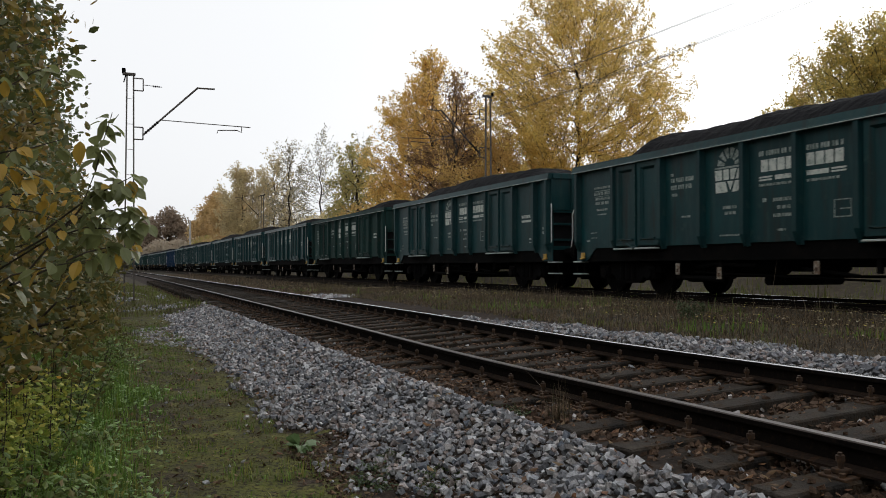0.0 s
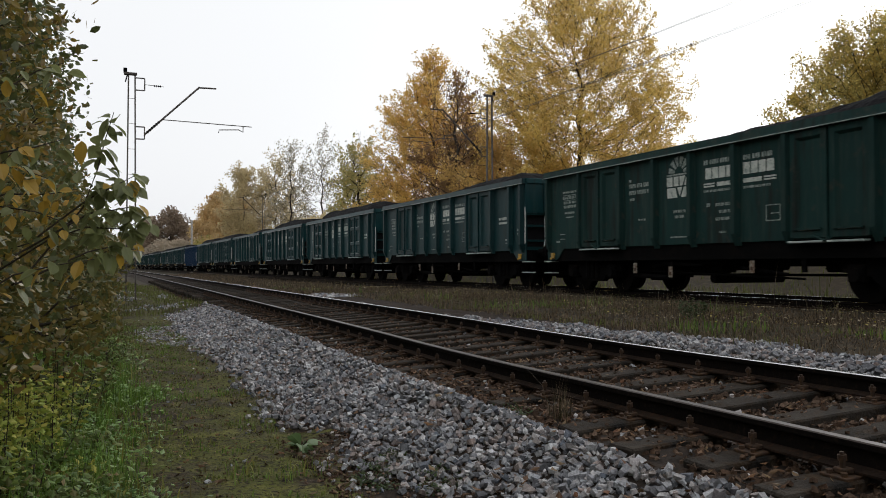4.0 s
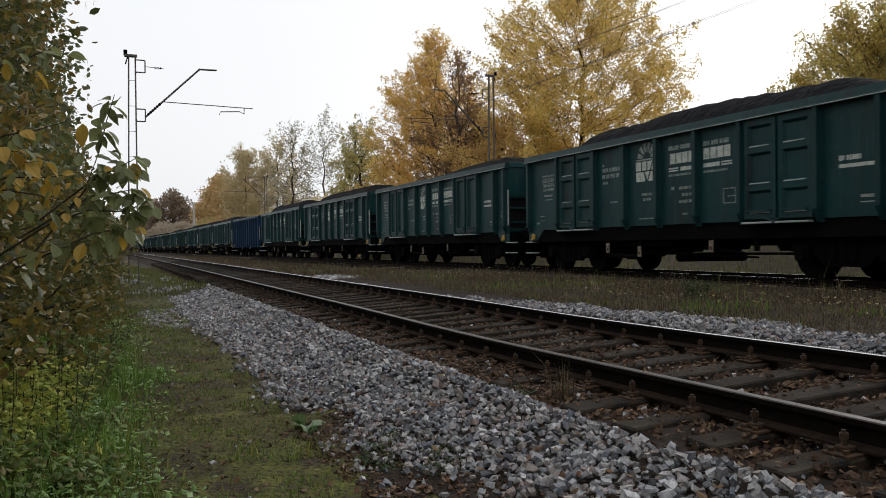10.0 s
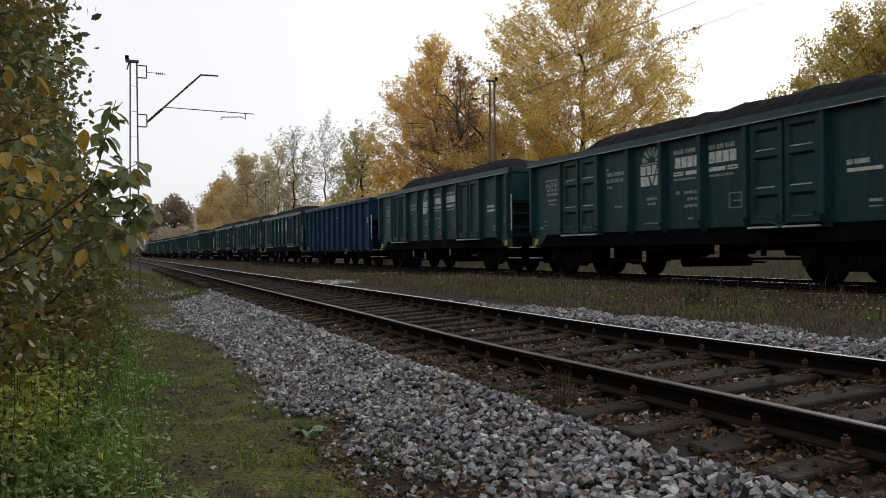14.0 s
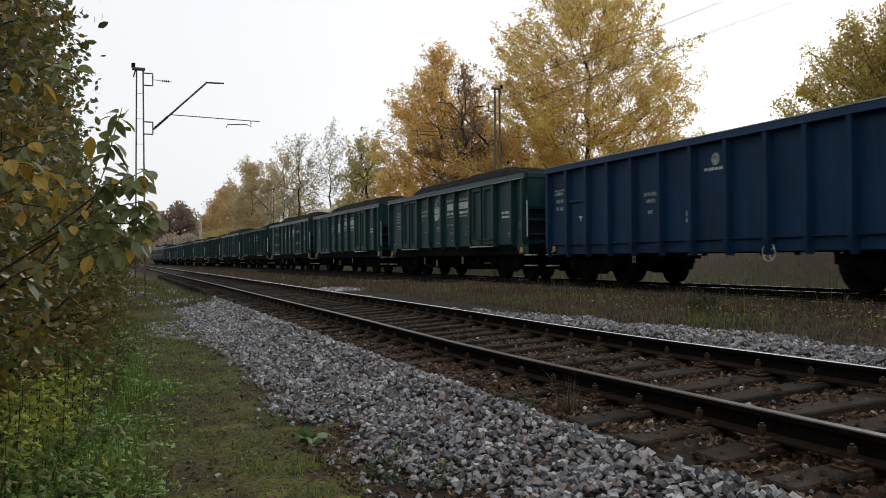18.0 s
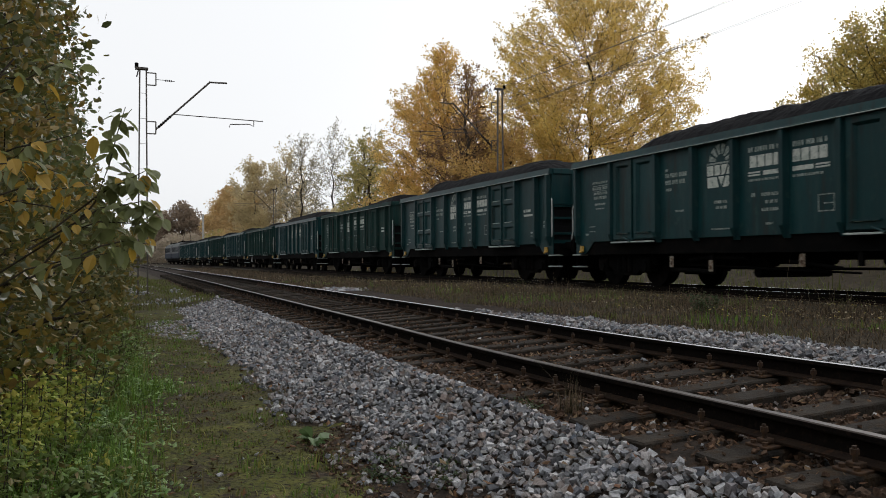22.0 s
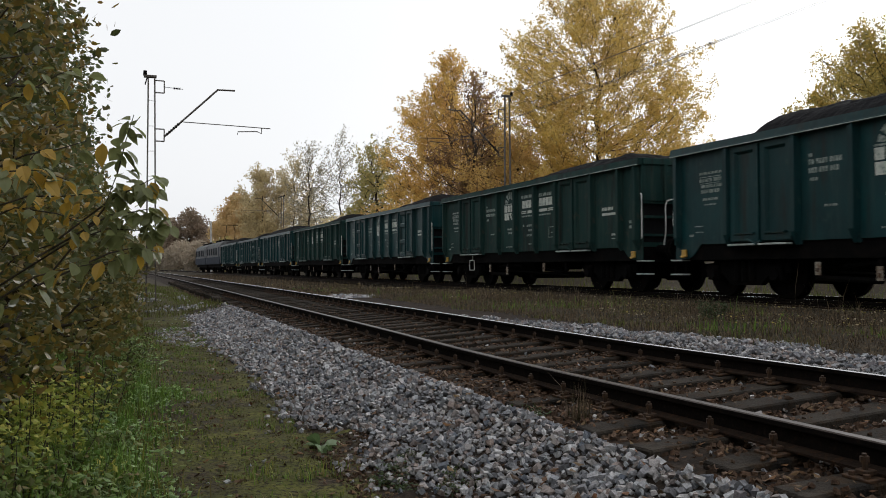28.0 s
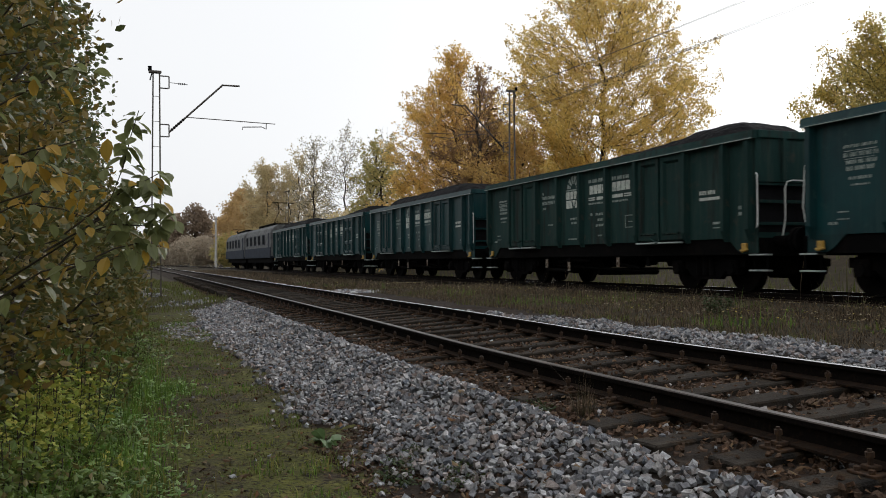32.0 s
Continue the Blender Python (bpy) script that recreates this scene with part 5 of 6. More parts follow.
blades("dry_tuft", tuft, 0.17, 0.0025, M_DRY, "dry wiry tuft beside the near rail", 0.5)

stones("ballast", strewn(420, -14.0, -21, -3.6, -1.8, 0.0, 1.0, lambda x, q: noise.noise((x * 0.5, q * 1.2, 31)) + smooth(-3.6, -1.8, q) > 0.35 and abs(x + 17.4) < 2.2 + 1.2 * noise.noise((q * 2, 3, 3))), 0.026, M_STONE, "pale stones spilled over the path")
# the worn toe of the bank: dark earth with leaves and stray stones
toe_ = strewn(700, -0.5, -6.0, -2.1, -1.2, 0.01, 0.8, lambda x, q: q < -1.55 + 0.3 * smooth(-5.6, -4.2, x) + 0.2 * noise.noise((x * 1.5, q, 4)))
litter("fallen_leaves", toe_[:450], 0.026, M_LITTER, "brown leaves and bits at the foot of the ballast")
stones("track_bed_stones", strewn(2200, -0.5, -6.5, -2.15, -1.15, 0.004, 0.8, lambda x, q: q < -1.45 + 0.3 * smooth(-5.6, -4.2, x) + 0.2 * noise.noise((x * 1.5, q, 4))), 0.012, M_STONE_OLD, "dark earthy crumbs at the foot of the bank")
stones("ballast", toe_[450:], 0.02, M_STONE, "stray stones sunk in the earth at the foot of the bank")
# taller uneven tufts between the tracks
for k in range(26):
    x, q = -6.5 - 0.55 * k + RNG.normal(0, 0.6), RNG.uniform(4.0, 6.9)
    pts_ = np.array([(x + RNG.normal(0, 0.16), near_y(x) + q + RNG.normal(0, 0.12), 0.0) for _ in range(70)])
    pts_[:, 2] = [ground_z(p_[0], p_[1]) for p_ in pts_]
    blades("grass_tuft", pts_, RNG.uniform(0.12, 0.22), 0.0045, M_DRY if k % 9 else M_MOSS, "tall dry grass tuft between the tracks" if k % 9 else "green grass tuft between the tracks", 0.9)
    herb = pts_[RNG.integers(0, 70, 130)] + RNG.normal(0, 1, (130, 3)) * np.array([0.10, 0.08, 0.0])
    herb[:, 2] += RNG.uniform(0.03, 0.27, 130)
    litter("herb_clump", herb, 0.012, M_DRY if k % 5 else M_MOSS, "brown withered herb clump between the tracks" if k % 5 else "olive herb clump between the tracks")["category"] = "herbs"


# ---- trees ----
LEAF_V = np.array([(-1, 0, 0.0), (0, -0.62, -0.12), (1.05, 0, 0.0), (0, 0.62, -0.12)])


OVAL_V = np.array([(-1, 0, 0.0), (-0.35, -0.52, -0.10), (0.45, -0.46, -0.14), (1.1, 0, -0.12), (0.45, 0.46, -0.14), (-0.35, 0.52, -0.10)])
OVAL_F = np.array([(0, 1, 2), (0, 2, 3), (0, 3, 4), (0, 4, 5)])


def leaves_mesh(name, centres, size, material, tilt=0.9, oval=False):
    """Single leaves, each two triangles folded along the midrib."""
    n_ = len(centres)
    if oval:      # pointed ovals of four faces, for leaves close by
        V = OVAL_V[None] * (size * RNG.uniform(0.6, 1.25, n_))[:, None, None]
        V = np.einsum("nij,nkj->nki", turned(n_, tilt), V) + centres[:, None]
        F = (OVAL_F[None] + 6 * np.arange(n_)[:, None, None]).reshape(-1, 3)
        return quick_mesh(name, V.reshape(-1, 3), F, material)
    V = LEAF_V[None] * (size * RNG.uniform(0.65, 1.3, n_))[:, None, None]
    V = np.einsum("nij,nkj->nki", turned(n_, tilt), V) + centres[:, None]
    k = 4 * np.arange(n_)[:, None]
    F = np.concatenate([k + np.array([[0, 1, 2]]), k + np.array([[0, 2, 3]])])
    return quick_mesh(name, V.reshape(-1, 3), F, material)


def skeleton(seeds, tips, jitter=0.12, upward=0.35):
    """Grow branches from the seed nodes to each tip, nearest first. Returns branch polylines and node weights."""
    nodes = [Vector(s) for s in seeds]
    far = [0.0] * len(nodes)
    parent = list(range(-1, len(seeds) - 1))
    base = nodes[0]
    order = sorted(tips, key=lambda t: (Vector(t) - base).length)
    N = np.zeros((6 * len(tips) + len(nodes) + 8, 4))
    for i, p_ in enumerate(nodes):
        N[i, :3] = p_
    for t in order:
        t = Vector(t)
        A = N[:len(nodes)]
        D = A[:, :3] - np.array(t)
        flat = np.hypot(D[:, 0], D[:, 1])
        cost = np.sqrt(flat ** 2 + D[:, 2] ** 2) + 0.72 * A[:, 3] + 0.9 * np.maximum(0, D[:, 2] + 0.35 * flat)
        cost[0] += 0.3
        bi = int(np.argmin(cost))
        a = nodes[bi]
        k = max(2, min(5, int((t - a).length / 0.5)))
        last = bi
        for j in range(1, k + 1):
            u = j / k
            p_ = a.lerp(t, u) + Vector((0, 0, upward * 0.25 * (t - a).length * (u * u - u)))
            if j < k:
                p_ += jitter * (t - a).length * 0.4 * Vector((random.uniform(-1, 1), random.uniform(-1, 1), random.uniform(-0.5, 0.5)))
            nodes.append(p_)
            parent.append(last)
            far.append(far[last] + (p_ - nodes[last]).length)
            last = len(nodes) - 1
            N[last] = (*p_, far[last])
    weight = [0] * len(nodes)
    kids = [0] * len(nodes)
    for i in range(len(nodes)):
        if parent[i] >= 0:
            kids[parent[i]] += 1
    for i in range(len(nodes) - 1, -1, -1):
        weight[i] = max(1, weight[i])
        if parent[i] >= 0:
            weight[parent[i]] += weight[i]
    return nodes, parent, weight


def wood_mesh(nodes, parent, weight, r_tip, r_base, only=None):
    bm = bmesh.new()
    top = weight[0] ** 0.5
    rad = [max(r_tip, r_base * (w_ ** 0.5) / top) for w_ in weight]
    for i, p_ in enumerate(parent):
        if p_ < 0 or (only and not only(i)):
            continue
        seg = 7 if rad[i] > 0.06 else (4 if rad[i] > 0.02 else 3)
        a, b = nodes[p_], nodes[i]
        if (b - a).length < 1e-4:
            continue
        r0 = min(rad[p_], rad[i] * 1.5)
        tube(bm, [a, b + (b - a) * 0.03], r0, seg, rad[i], caps=False)
    return bm


def crown_tips(n_, h0, h1, radius, shape, seed, squash=1.0, core=0.25):
    """Places for sprays within an uneven crown. shape(u): radius factor at height fraction u."""
    rd = random.Random(seed)
    out = []
    while len(out) < n_:
        u = rd.random()
        a = rd.uniform(0, 2 * math.pi)
        r_ = radius * shape(u) * (1 + 0.35 * noise.noise((math.cos(a) * 1.3 + seed, math.sin(a) * 1.3, u * 2.6)))
        k = rd.random() ** 0.5
        if rd.random() > core + (1 - core) * k or rd.random() > 0.15 + shape(u):
            continue
        p_ = (r_ * k * math.cos(a) * squash, r_ * k * math.sin(a), h0 + (h1 - h0) * u)
        if noise.noise((p_[0] * 0.45 + seed * 3, p_[1] * 0.45, p_[2] * 0.45)) < -0.42:
            continue
        out.append(p_)
    return out


def limb_tips(n_, low, height, radius, shape, seed, limbs=34):
    """Sprays along ascending limbs: each limb ends in a plume, with gaps between the plumes."""
    rd = random.Random(seed)
    out = []
    plan = []
    for k in range(limbs):
        u = (k + 0.5) / limbs
        a = k * 2.4 + rd.uniform(-0.5, 0.5)
        end = Vector((radius * shape(u) * rd.uniform(0.72, 1.02) * math.cos(a), radius * shape(u) * rd.uniform(0.72, 1.02) * math.sin(a), low + (height - low) * (u ** 0.85) * rd.uniform(0.94, 1.03)))
        r_ = math.hypot(end.x, end.y)
        foot = Vector((end.x * 0.1, end.y * 0.1, max(low * 0.5, end.z - 1.2 - r_ * (0.55 + 0.8 * u))))
        plan.append((foot, end, (end - foot).length))
    total = sum(l_ for *_, l_ in plan)
    for foot, end, l_ in plan:
        for _ in range(max(4, round(n_ * l_ / total))):
            v_ = rd.uniform(0.12, 1.0) ** 0.75
            wide_ = 0.10 * l_ + 0.22 * l_ * (1 - abs(2 * v_ - 1.25)) * 0.6
            p_ = foot.lerp(end, v_) + Vector((rd.gauss(0, 1), rd.gauss(0, 1), rd.gauss(0, 0.7))) * wide_ * 0.55
            if math.hypot(p_.x, p_.y) < radius * 0.98:      # no spray strays from the crown
                out.append(tuple(p_))
    return out


def tree(x, y, height, radius, low, material, label, seed, sprays=150, per=90, leaf=0.10, spread=0.55, shape=None, trunk=0.2, squash=1.0, bare=0.0, z0=0.6, lead=0.72, core=0.25, tall=0.75, limbs=0, twig=0.0):
    """twig: length of the leafy shoots that point up and outward from each spray."""
    random.seed(seed)
    tr = thing("tree", pose(x, y, z0), label, "tree", "trackside trees")
    shape = shape or (lambda u: math.sin(math.pi * min(1, 0.16 + 0.84 * u)) ** 0.7 if u < 0.5 else max(0.1, 1 - ((u - 0.42) / 0.60) ** 2.1))
    tips = limb_tips(sprays, low, height, radius, shape, seed, limbs) if limbs else crown_tips(sprays, low, height, radius, shape, seed, squash, core)
    leader = [(0.12 * math.sin(k * 1.7 + seed), 0.12 * math.cos(k * 2.1 + seed), height * lead * k / 12) for k in range(13)]
    leader[0] = (0, 0, 0)
    nodes, par, wt = skeleton(leader, tips)
    n_lead = 13
    part("trunk", wood_mesh(nodes, par, wt, trunk * 0.25, trunk, lambda i: i < n_lead), M_BARK, tr)
    part("branchwork", wood_mesh(nodes, par, wt, 0.012, trunk, lambda i: i >= n_lead), M_BARK, tr)
    rd = np.random.default_rng(seed)
    T = np.array(tips)
    if bare:
        T = T[rd.uniform(size=len(T)) > bare]
    wts = rd.lognormal(0, 0.6, len(T)) * np.array([1.2 + 1.3 * noise.noise((p_[0] * 0.55 + seed, p_[1] * 0.55, p_[2] * 0.6)) for p_ in T]).clip(0.15)
    cnt = np.maximum(3, (per * wts / wts.mean()).astype(int))
    C = np.repeat(T, cnt, axis=0)
    off = rd.normal(0, 1, C.shape)
    if twig:
        way = np.stack([T[:, 0], T[:, 1], 0.5 * np.hypot(T[:, 0], T[:, 1]) + 0.12 * T[:, 2]], 1)
        way = way / np.linalg.norm(way, axis=1, keepdims=True) + rd.normal(0, 0.38, T.shape)
        way /= np.linalg.norm(way, axis=1, keepdims=True)
        W = np.repeat(way, cnt, axis=0)
        along = rd.uniform(-0.75, 1.0, (len(C), 1))
        off = W * along * twig + off * spread * (1.1 - 0.7 * np.abs(along))
        bm = bmesh.new()
        for p_, d_ in zip(T, way):
            tube(bm, [p_ - d_ * twig * 0.7, p_ + d_ * twig], 0.011, 3, 0.004, caps=False)
        tagged(part("twig_work", bm, M_BARK, tr), kind="stuff")
    else:
        off *= (rd.uniform(0, 1, (len(C), 1)) ** 0.45) * 1.75 * spread / np.linalg.norm(off, axis=1, keepdims=True) * np.array([1, 1, tall])
    C = C + off
    part("crown", leaves_mesh("crown", C, leaf, material), None, tr)
    return tr


M_YEL = hued("yellow_leaf", [(0.658, 0.479, 0.112), (0.836, 0.624, 0.205), (0.586, 0.427, 0.108), (0.838, 0.663, 0.291), (0.462, 0.393, 0.147)], 0.55, 0.6, 0.25)
# yellow leaves of the distance, paled: the air's haze is mixed into the colour
M_YELPALE = hued("hazed_yellow_leaf", [(0.66, 0.54, 0.30), (0.58, 0.48, 0.27), (0.52, 0.43, 0.25), (0.62, 0.49, 0.22)], 0.55, 0.45, 0.3)
M_RUST = hued("rust_leaf", [(0.29, 0.18, 0.09), (0.24, 0.15, 0.10), (0.36, 0.23, 0.08), (0.20, 0.14, 0.10)], 0.6, 0.4, 0.4)
M_OLIVE = hued("olive_leaf", [(0.38, 0.34, 0.13), (0.50, 0.40, 0.14), (0.30, 0.29, 0.12), (0.62, 0.47, 0.18)], 0.6, 0.4, 0.4)
M_OAK = hued("oak_leaf", [(0.551, 0.423, 0.107), (0.707, 0.529, 0.144), (0.376, 0.326, 0.109), (0.499, 0.391, 0.104)], 0.6, 0.4, 0.5)
M_ORANGE_LEAF = hued("orange_leaf", [(0.635, 0.423, 0.142), (0.516, 0.344, 0.128), (0.715, 0.491, 0.163), (0.418, 0.294, 0.132)], 0.6, 0.4, 0.3)
M_GOLD = hued("golden_leaf", [(0.709, 0.48, 0.121), (0.835, 0.593, 0.195), (0.605, 0.407, 0.118), (0.837, 0.643, 0.29)], 0.55, 0.55, 0.3)
# distant orange leaves, greyed in the colour itself to stand for haze
M_FAR = hued("hazed_orange_leaf", [(0.56, 0.40, 0.19), (0.48, 0.34, 0.17), (0.62, 0.44, 0.20), (0.40, 0.30, 0.18)], 0.7, 0.4, 0.2)
M_GREYLEAF = hued("withered_leaf", [(0.36, 0.32, 0.22), (0.42, 0.37, 0.25), (0.30, 0.27, 0.20)], 0.7, 0.4)
# dull far leaves, lightened in colour to paint the haze before them
M_DULL = hued("hazed_dull_leaf", [(0.40, 0.34, 0.26), (0.44, 0.37, 0.28), (0.34, 0.30, 0.24)], 0.7, 0.4, 0.2)
M_DARKRED = hued("dull_red_leaf", [(0.22, 0.165, 0.12), (0.27, 0.20, 0.14), (0.19, 0.15, 0.115)], 0.7, 0.3, 0.2)

wide = lambda u: (0.55 + 0.45 * math.sin(math.pi * min(1, u * 1.35))) if u < 0.37 else max(0.12, 1 - ((u - 0.37) / 0.66) ** 2.0)
full = lambda u: (0.80 + 0.20 * math.sin(math.pi * min(1, u * 1.5))) if u < 0.42 else max(0.10, 1 - ((u - 0.42) / 0.60) ** 1.7)
cone = lambda u: (0.72 + 0.28 * math.sin(math.pi * min(1, u * 1.8))) if u < 0.28 else max(0.07, 1 - ((u - 0.28) / 0.76) ** 1.35)
tree(-41.5, 25.7, 17.9, 6.5, 2.2, M_YEL, "tall golden yellow poplar in full autumn leaf", 21, 1750, 68, 0.070, 0.20, full, 0.17, lead=0.62, limbs=74, twig=0.7)
tree(-55, 22.4, 14.9, 5.2, 2.6, M_GOLD, "golden yellow autumn tree with an airy top", 22, 950, 64, 0.078, 0.20, cone, 0.15, lead=0.62, limbs=44, twig=0.75)
tree(-47, 20.6, 12.0, 3.0, 3.0, M_RUST, "brown half-bare autumn tree beside a mast", 23, 260, 24, 0.075, 0.16, None, 0.16, bare=0.2, limbs=20, twig=0.7)
tree(-49, 21.9, 9.2, 3.0, 2.0, M_RUST, "russet bushy autumn tree behind the train", 24, 260, 90, 0.065, 0.2, None, 0.16, limbs=22, twig=0.6)
tree(-43, 21.4, 8.0, 3.4, 2.0, M_ORANGE_LEAF, "low orange-yellow tree behind the train", 25, 240, 95, 0.062, 0.2, None, 0.14, limbs=22, twig=0.6)
tree(-24.5, 28.9, 10.3, 4.3, 3.0, M_OAK, "broad yellow-green oak in autumn leaf", 26, 1100, 110, 0.055, 0.22, wide, 0.16, lead=0.5, limbs=60, twig=0.45)
tree(-66, 20.5, 10.2, 3.0, 3.0, M_OLIVE, "olive green tree turning yellow", 27, 150, 60, 0.09, 0.2, None, 0.18, limbs=18, twig=0.8)
tree(-74, 22.6, 11.2, 2.6, 3.0, M_OLIVE, "thin olive tree with few leaves", 28, 80, 20, 0.15, 0.2, None, 0.16, bare=0.3, limbs=14, twig=0.9)
tree(-93, 21.2, 14.3, 3.0, 1.5, M_GREYLEAF, "tall nearly bare grey tree", 29, 380, 14, 0.10, 0.2, None, 0.12, bare=0.3, limbs=26, twig=1.0)
tree(-92, 24.4, 14.8, 3.4, 1.5, M_GREYLEAF, "tall bare tree with fine upright twigs", 30, 420, 11, 0.10, 0.2, None, 0.12, bare=0.4, limbs=28, twig=1.0)
tree(-88, 27.5, 14.0, 2.4, 2.0, M_GREYLEAF, "slender bare grey tree", 31, 200, 8, 0.10, 0.2, None, 0.10, bare=0.5, limbs=18, twig=1.0)
tree(-118, 20.5, 14.5, 4.0, 1.0, M_YELPALE, "pale yellow autumn tree beyond the tracks", 32, 360, 46, 0.13, 0.3, None, 0.14, limbs=24, twig=1.1)
tree(-117, 24.6, 15.4, 4.2, 1.0, M_YELPALE, "pale yellow airy autumn tree", 33, 360, 34, 0.13, 0.3, None, 0.14, limbs=24, twig=1.1)
tree(-135, 22.5, 11.0, 4.0, 0.5, M_FAR, "orange autumn tree beyond the tracks", 34, 150, 80, 0.18, 0.75, None, 0.14)
tree(-160, 23.5, 13.0, 5.0, 0.5, M_FAR, "orange autumn tree in the distance", 35, 160, 80, 0.22, 0.85, None, 0.16)
tree(-185, 27.0, 13.5, 5.0, 0.5, M_FAR, "orange-brown tree in the distance", 36, 150, 80, 0.24, 0.9, None, 0.16)
tree(-225, 21.0, 14.3, 6.2, 0.3, M_DARKRED, "dull red-brown tree in the distance", 37, 170, 80, 0.3, 1.0, None, 0.16)
tree(-232, 16.8, 12.6, 3.8, 0.3, M_DULL, "brownish yellow tree in the distance", 38, 150, 70, 0.3, 0.9, None, 0.16)
tree(-210, 18.5, 6.0, 4.5, 0.2, M_DULL, "low dull thicket in the distance", 41, 90, 70, 0.28, 0.9, None, 0.12)
tree(-175, 19.0, 5.0, 4.0, 0.2, M_DULL, "low dull thicket beyond the tracks", 42, 90, 70, 0.24, 0.8, None, 0.12)
tree(-145, 19.5, 4.5, 3.5, 0.2, M_OLIVE, "low olive thicket beyond the tracks", 43, 80, 70, 0.2, 0.7, None, 0.10)
tree(-105, 21.0, 5.0, 3.5, 0.2, M_OLIVE, "low olive thicket beyond the tracks", 44, 90, 60, 0.15, 0.6, None, 0.10)
tree(-80, 21.5, 5.0, 3.5, 0.2, M_YELPALE, "low yellow thicket beyond the tracks", 45, 90, 60, 0.13, 0.6, None, 0.10)
tree(-63, 21.0, 5.0, 3.5, 0.2, M_ORANGE_LEAF, "low orange thicket beyond the tracks", 46, 90, 70, 0.11, 0.55, None, 0.10)
tree(-260, 11.5, 8.5, 5.0, 0.2, M_GREYLEAF, "far hazy grey tree beyond the curve", 39, 120, 50, 0.36, 1.2, None, 0.14)
tree(-300, 5.0, 7.5, 6.0, 0.2, M_GREYLEAF, "far hazy grey tree beyond the curve", 40, 120, 50, 0.4, 1.2, None, 0.14)
tree(-280, 20.0, 9.0, 6.0, 0.2, M_DARKRED, "far dull tree beyond the curve", 47, 120, 50, 0.4, 1.2, None, 0.14)


# ---- the thicket beside the path ----
M_BUSH = hued("thicket_leaf", [(0.055, 0.066, 0.020), (0.10, 0.105, 0.030), (0.065, 0.080, 0.028), (0.24, 0.17, 0.03), (0.15, 0.10, 0.03), (0.60, 0.34, 0.035)], 0.3, 0.35, 1.6, 0.6)
M_BUSH_RED = hued("russet_thicket_leaf", [(0.095, 0.095, 0.028), (0.07, 0.085, 0.027), (0.20, 0.145, 0.035), (0.05, 0.065, 0.022)], 0.5, 0.3, 1.0, 0.4)
M_BUSH_GREEN = hued("green_thicket_leaf", [(0.07, 0.095, 0.04), (0.10, 0.125, 0.05), (0.13, 0.15, 0.055), (0.085, 0.10, 0.055)], 0.4, 0.3, 1.0, 0.5)


def bush(x, y, height, rx, ry, material, label, seed, sprays, per, leaf, spread, low=0.25):
    random.seed(seed)
    tr = thing("shrub", pose(x, y, ground_z(x, y) - 0.05), label, "shrub", "shrubs beside the path")
    rd = random.Random(seed)
    tips = []
    while len(tips) < sprays:
        u, a, k = rd.random(), rd.uniform(0, 2 * math.pi), rd.random() ** 0.4
        f_ = (0.75 + 0.25 * math.sin(math.pi * u)) * (1 + 0.28 * noise.noise((math.cos(a) * 1.5 + seed, math.sin(a) * 1.5, u * 3.5)))
        if u > 0.75:
            f_ *= 1 - 0.6 * (u - 0.75) / 0.25
        tips.append((rx * k * f_ * math.cos(a), ry * k * f_ * math.sin(a), low + (height - low) * u))
    nodes, par, wt = skeleton([(0, 0, 0), (0, 0.03, 0.25), (0.03, 0, 0.5), (0, 0.05, height * 0.4), (0.05, 0.0, height * 0.6)], tips)
    part("stem", wood_mesh(nodes, par, wt, 0.005, 0.06), M_BARK, tr)
    g = np.random.default_rng(seed)
    T = np.array(tips)
    C = np.repeat(T, per, axis=0) + g.normal(0, 1, (len(T) * per, 3)).clip(-1.7, 1.7) * spread
    C = C[C[:, 2] > 0.05]
    part("foliage", leaves_mesh("foliage", C, leaf, material, 0.8, leaf < 0.07), None, tr)
    return tr


bush(-6.6, -1.05, 4.2, 1.5, 0.85, M_BUSH, "tall dense shrub with green and yellowing leaves", 51, 190, 62, 0.036, 0.18, 0.45)
bush(-9.6, -1.05, 5.4, 1.8, 0.85, M_BUSH, "tall dense shrub with green and yellowing leaves", 52, 200, 66, 0.038, 0.20, 0.3)
bush(-8.0, -0.75, 1.5, 0.9, 0.80, M_BUSH_RED, "low russet shrub with drooping leaves", 58, 50, 40, 0.04, 0.16, 0.1)
bush(-13.5, -1.3, 5.6, 2.0, 0.95, M_BUSH_GREEN, "tall grey-green shrub behind the thicket", 53, 150, 50, 0.05, 0.22, 0.3)
bush(-13.0, -0.5, 2.2, 1.6, 0.9, M_BUSH_RED, "russet shrub at the edge of the path", 54, 90, 45, 0.045, 0.2, 0.1)
bush(-19.0, -1.3, 6.6, 2.6, 1.0, M_BUSH_GREEN, "tall grey-green shrub beside the path", 55, 150, 50, 0.06, 0.25, 0.3)
bush(-19.5, -0.2, 2.4, 2.0, 0.85, M_BUSH_RED, "russet shrub beside the path", 56, 90, 45, 0.055, 0.22, 0.1)
bush(-27.0, -1.2, 5.6, 3.0, 1.0, M_BUSH, "shrub in autumn leaf beside the path", 57, 140, 45, 0.075, 0.28, 0.2)
bush(-27.5, 0.2, 2.3, 2.5, 0.7, M_BUSH_RED, "low russet shrub near a mast", 59, 80, 40, 0.07, 0.25, 0.1)
bush(-38.0, -1.4, 6.0, 4.0, 1.2, M_BUSH, "distant shrub in autumn leaf", 60, 120, 45, 0.10, 0.35, 0.2)
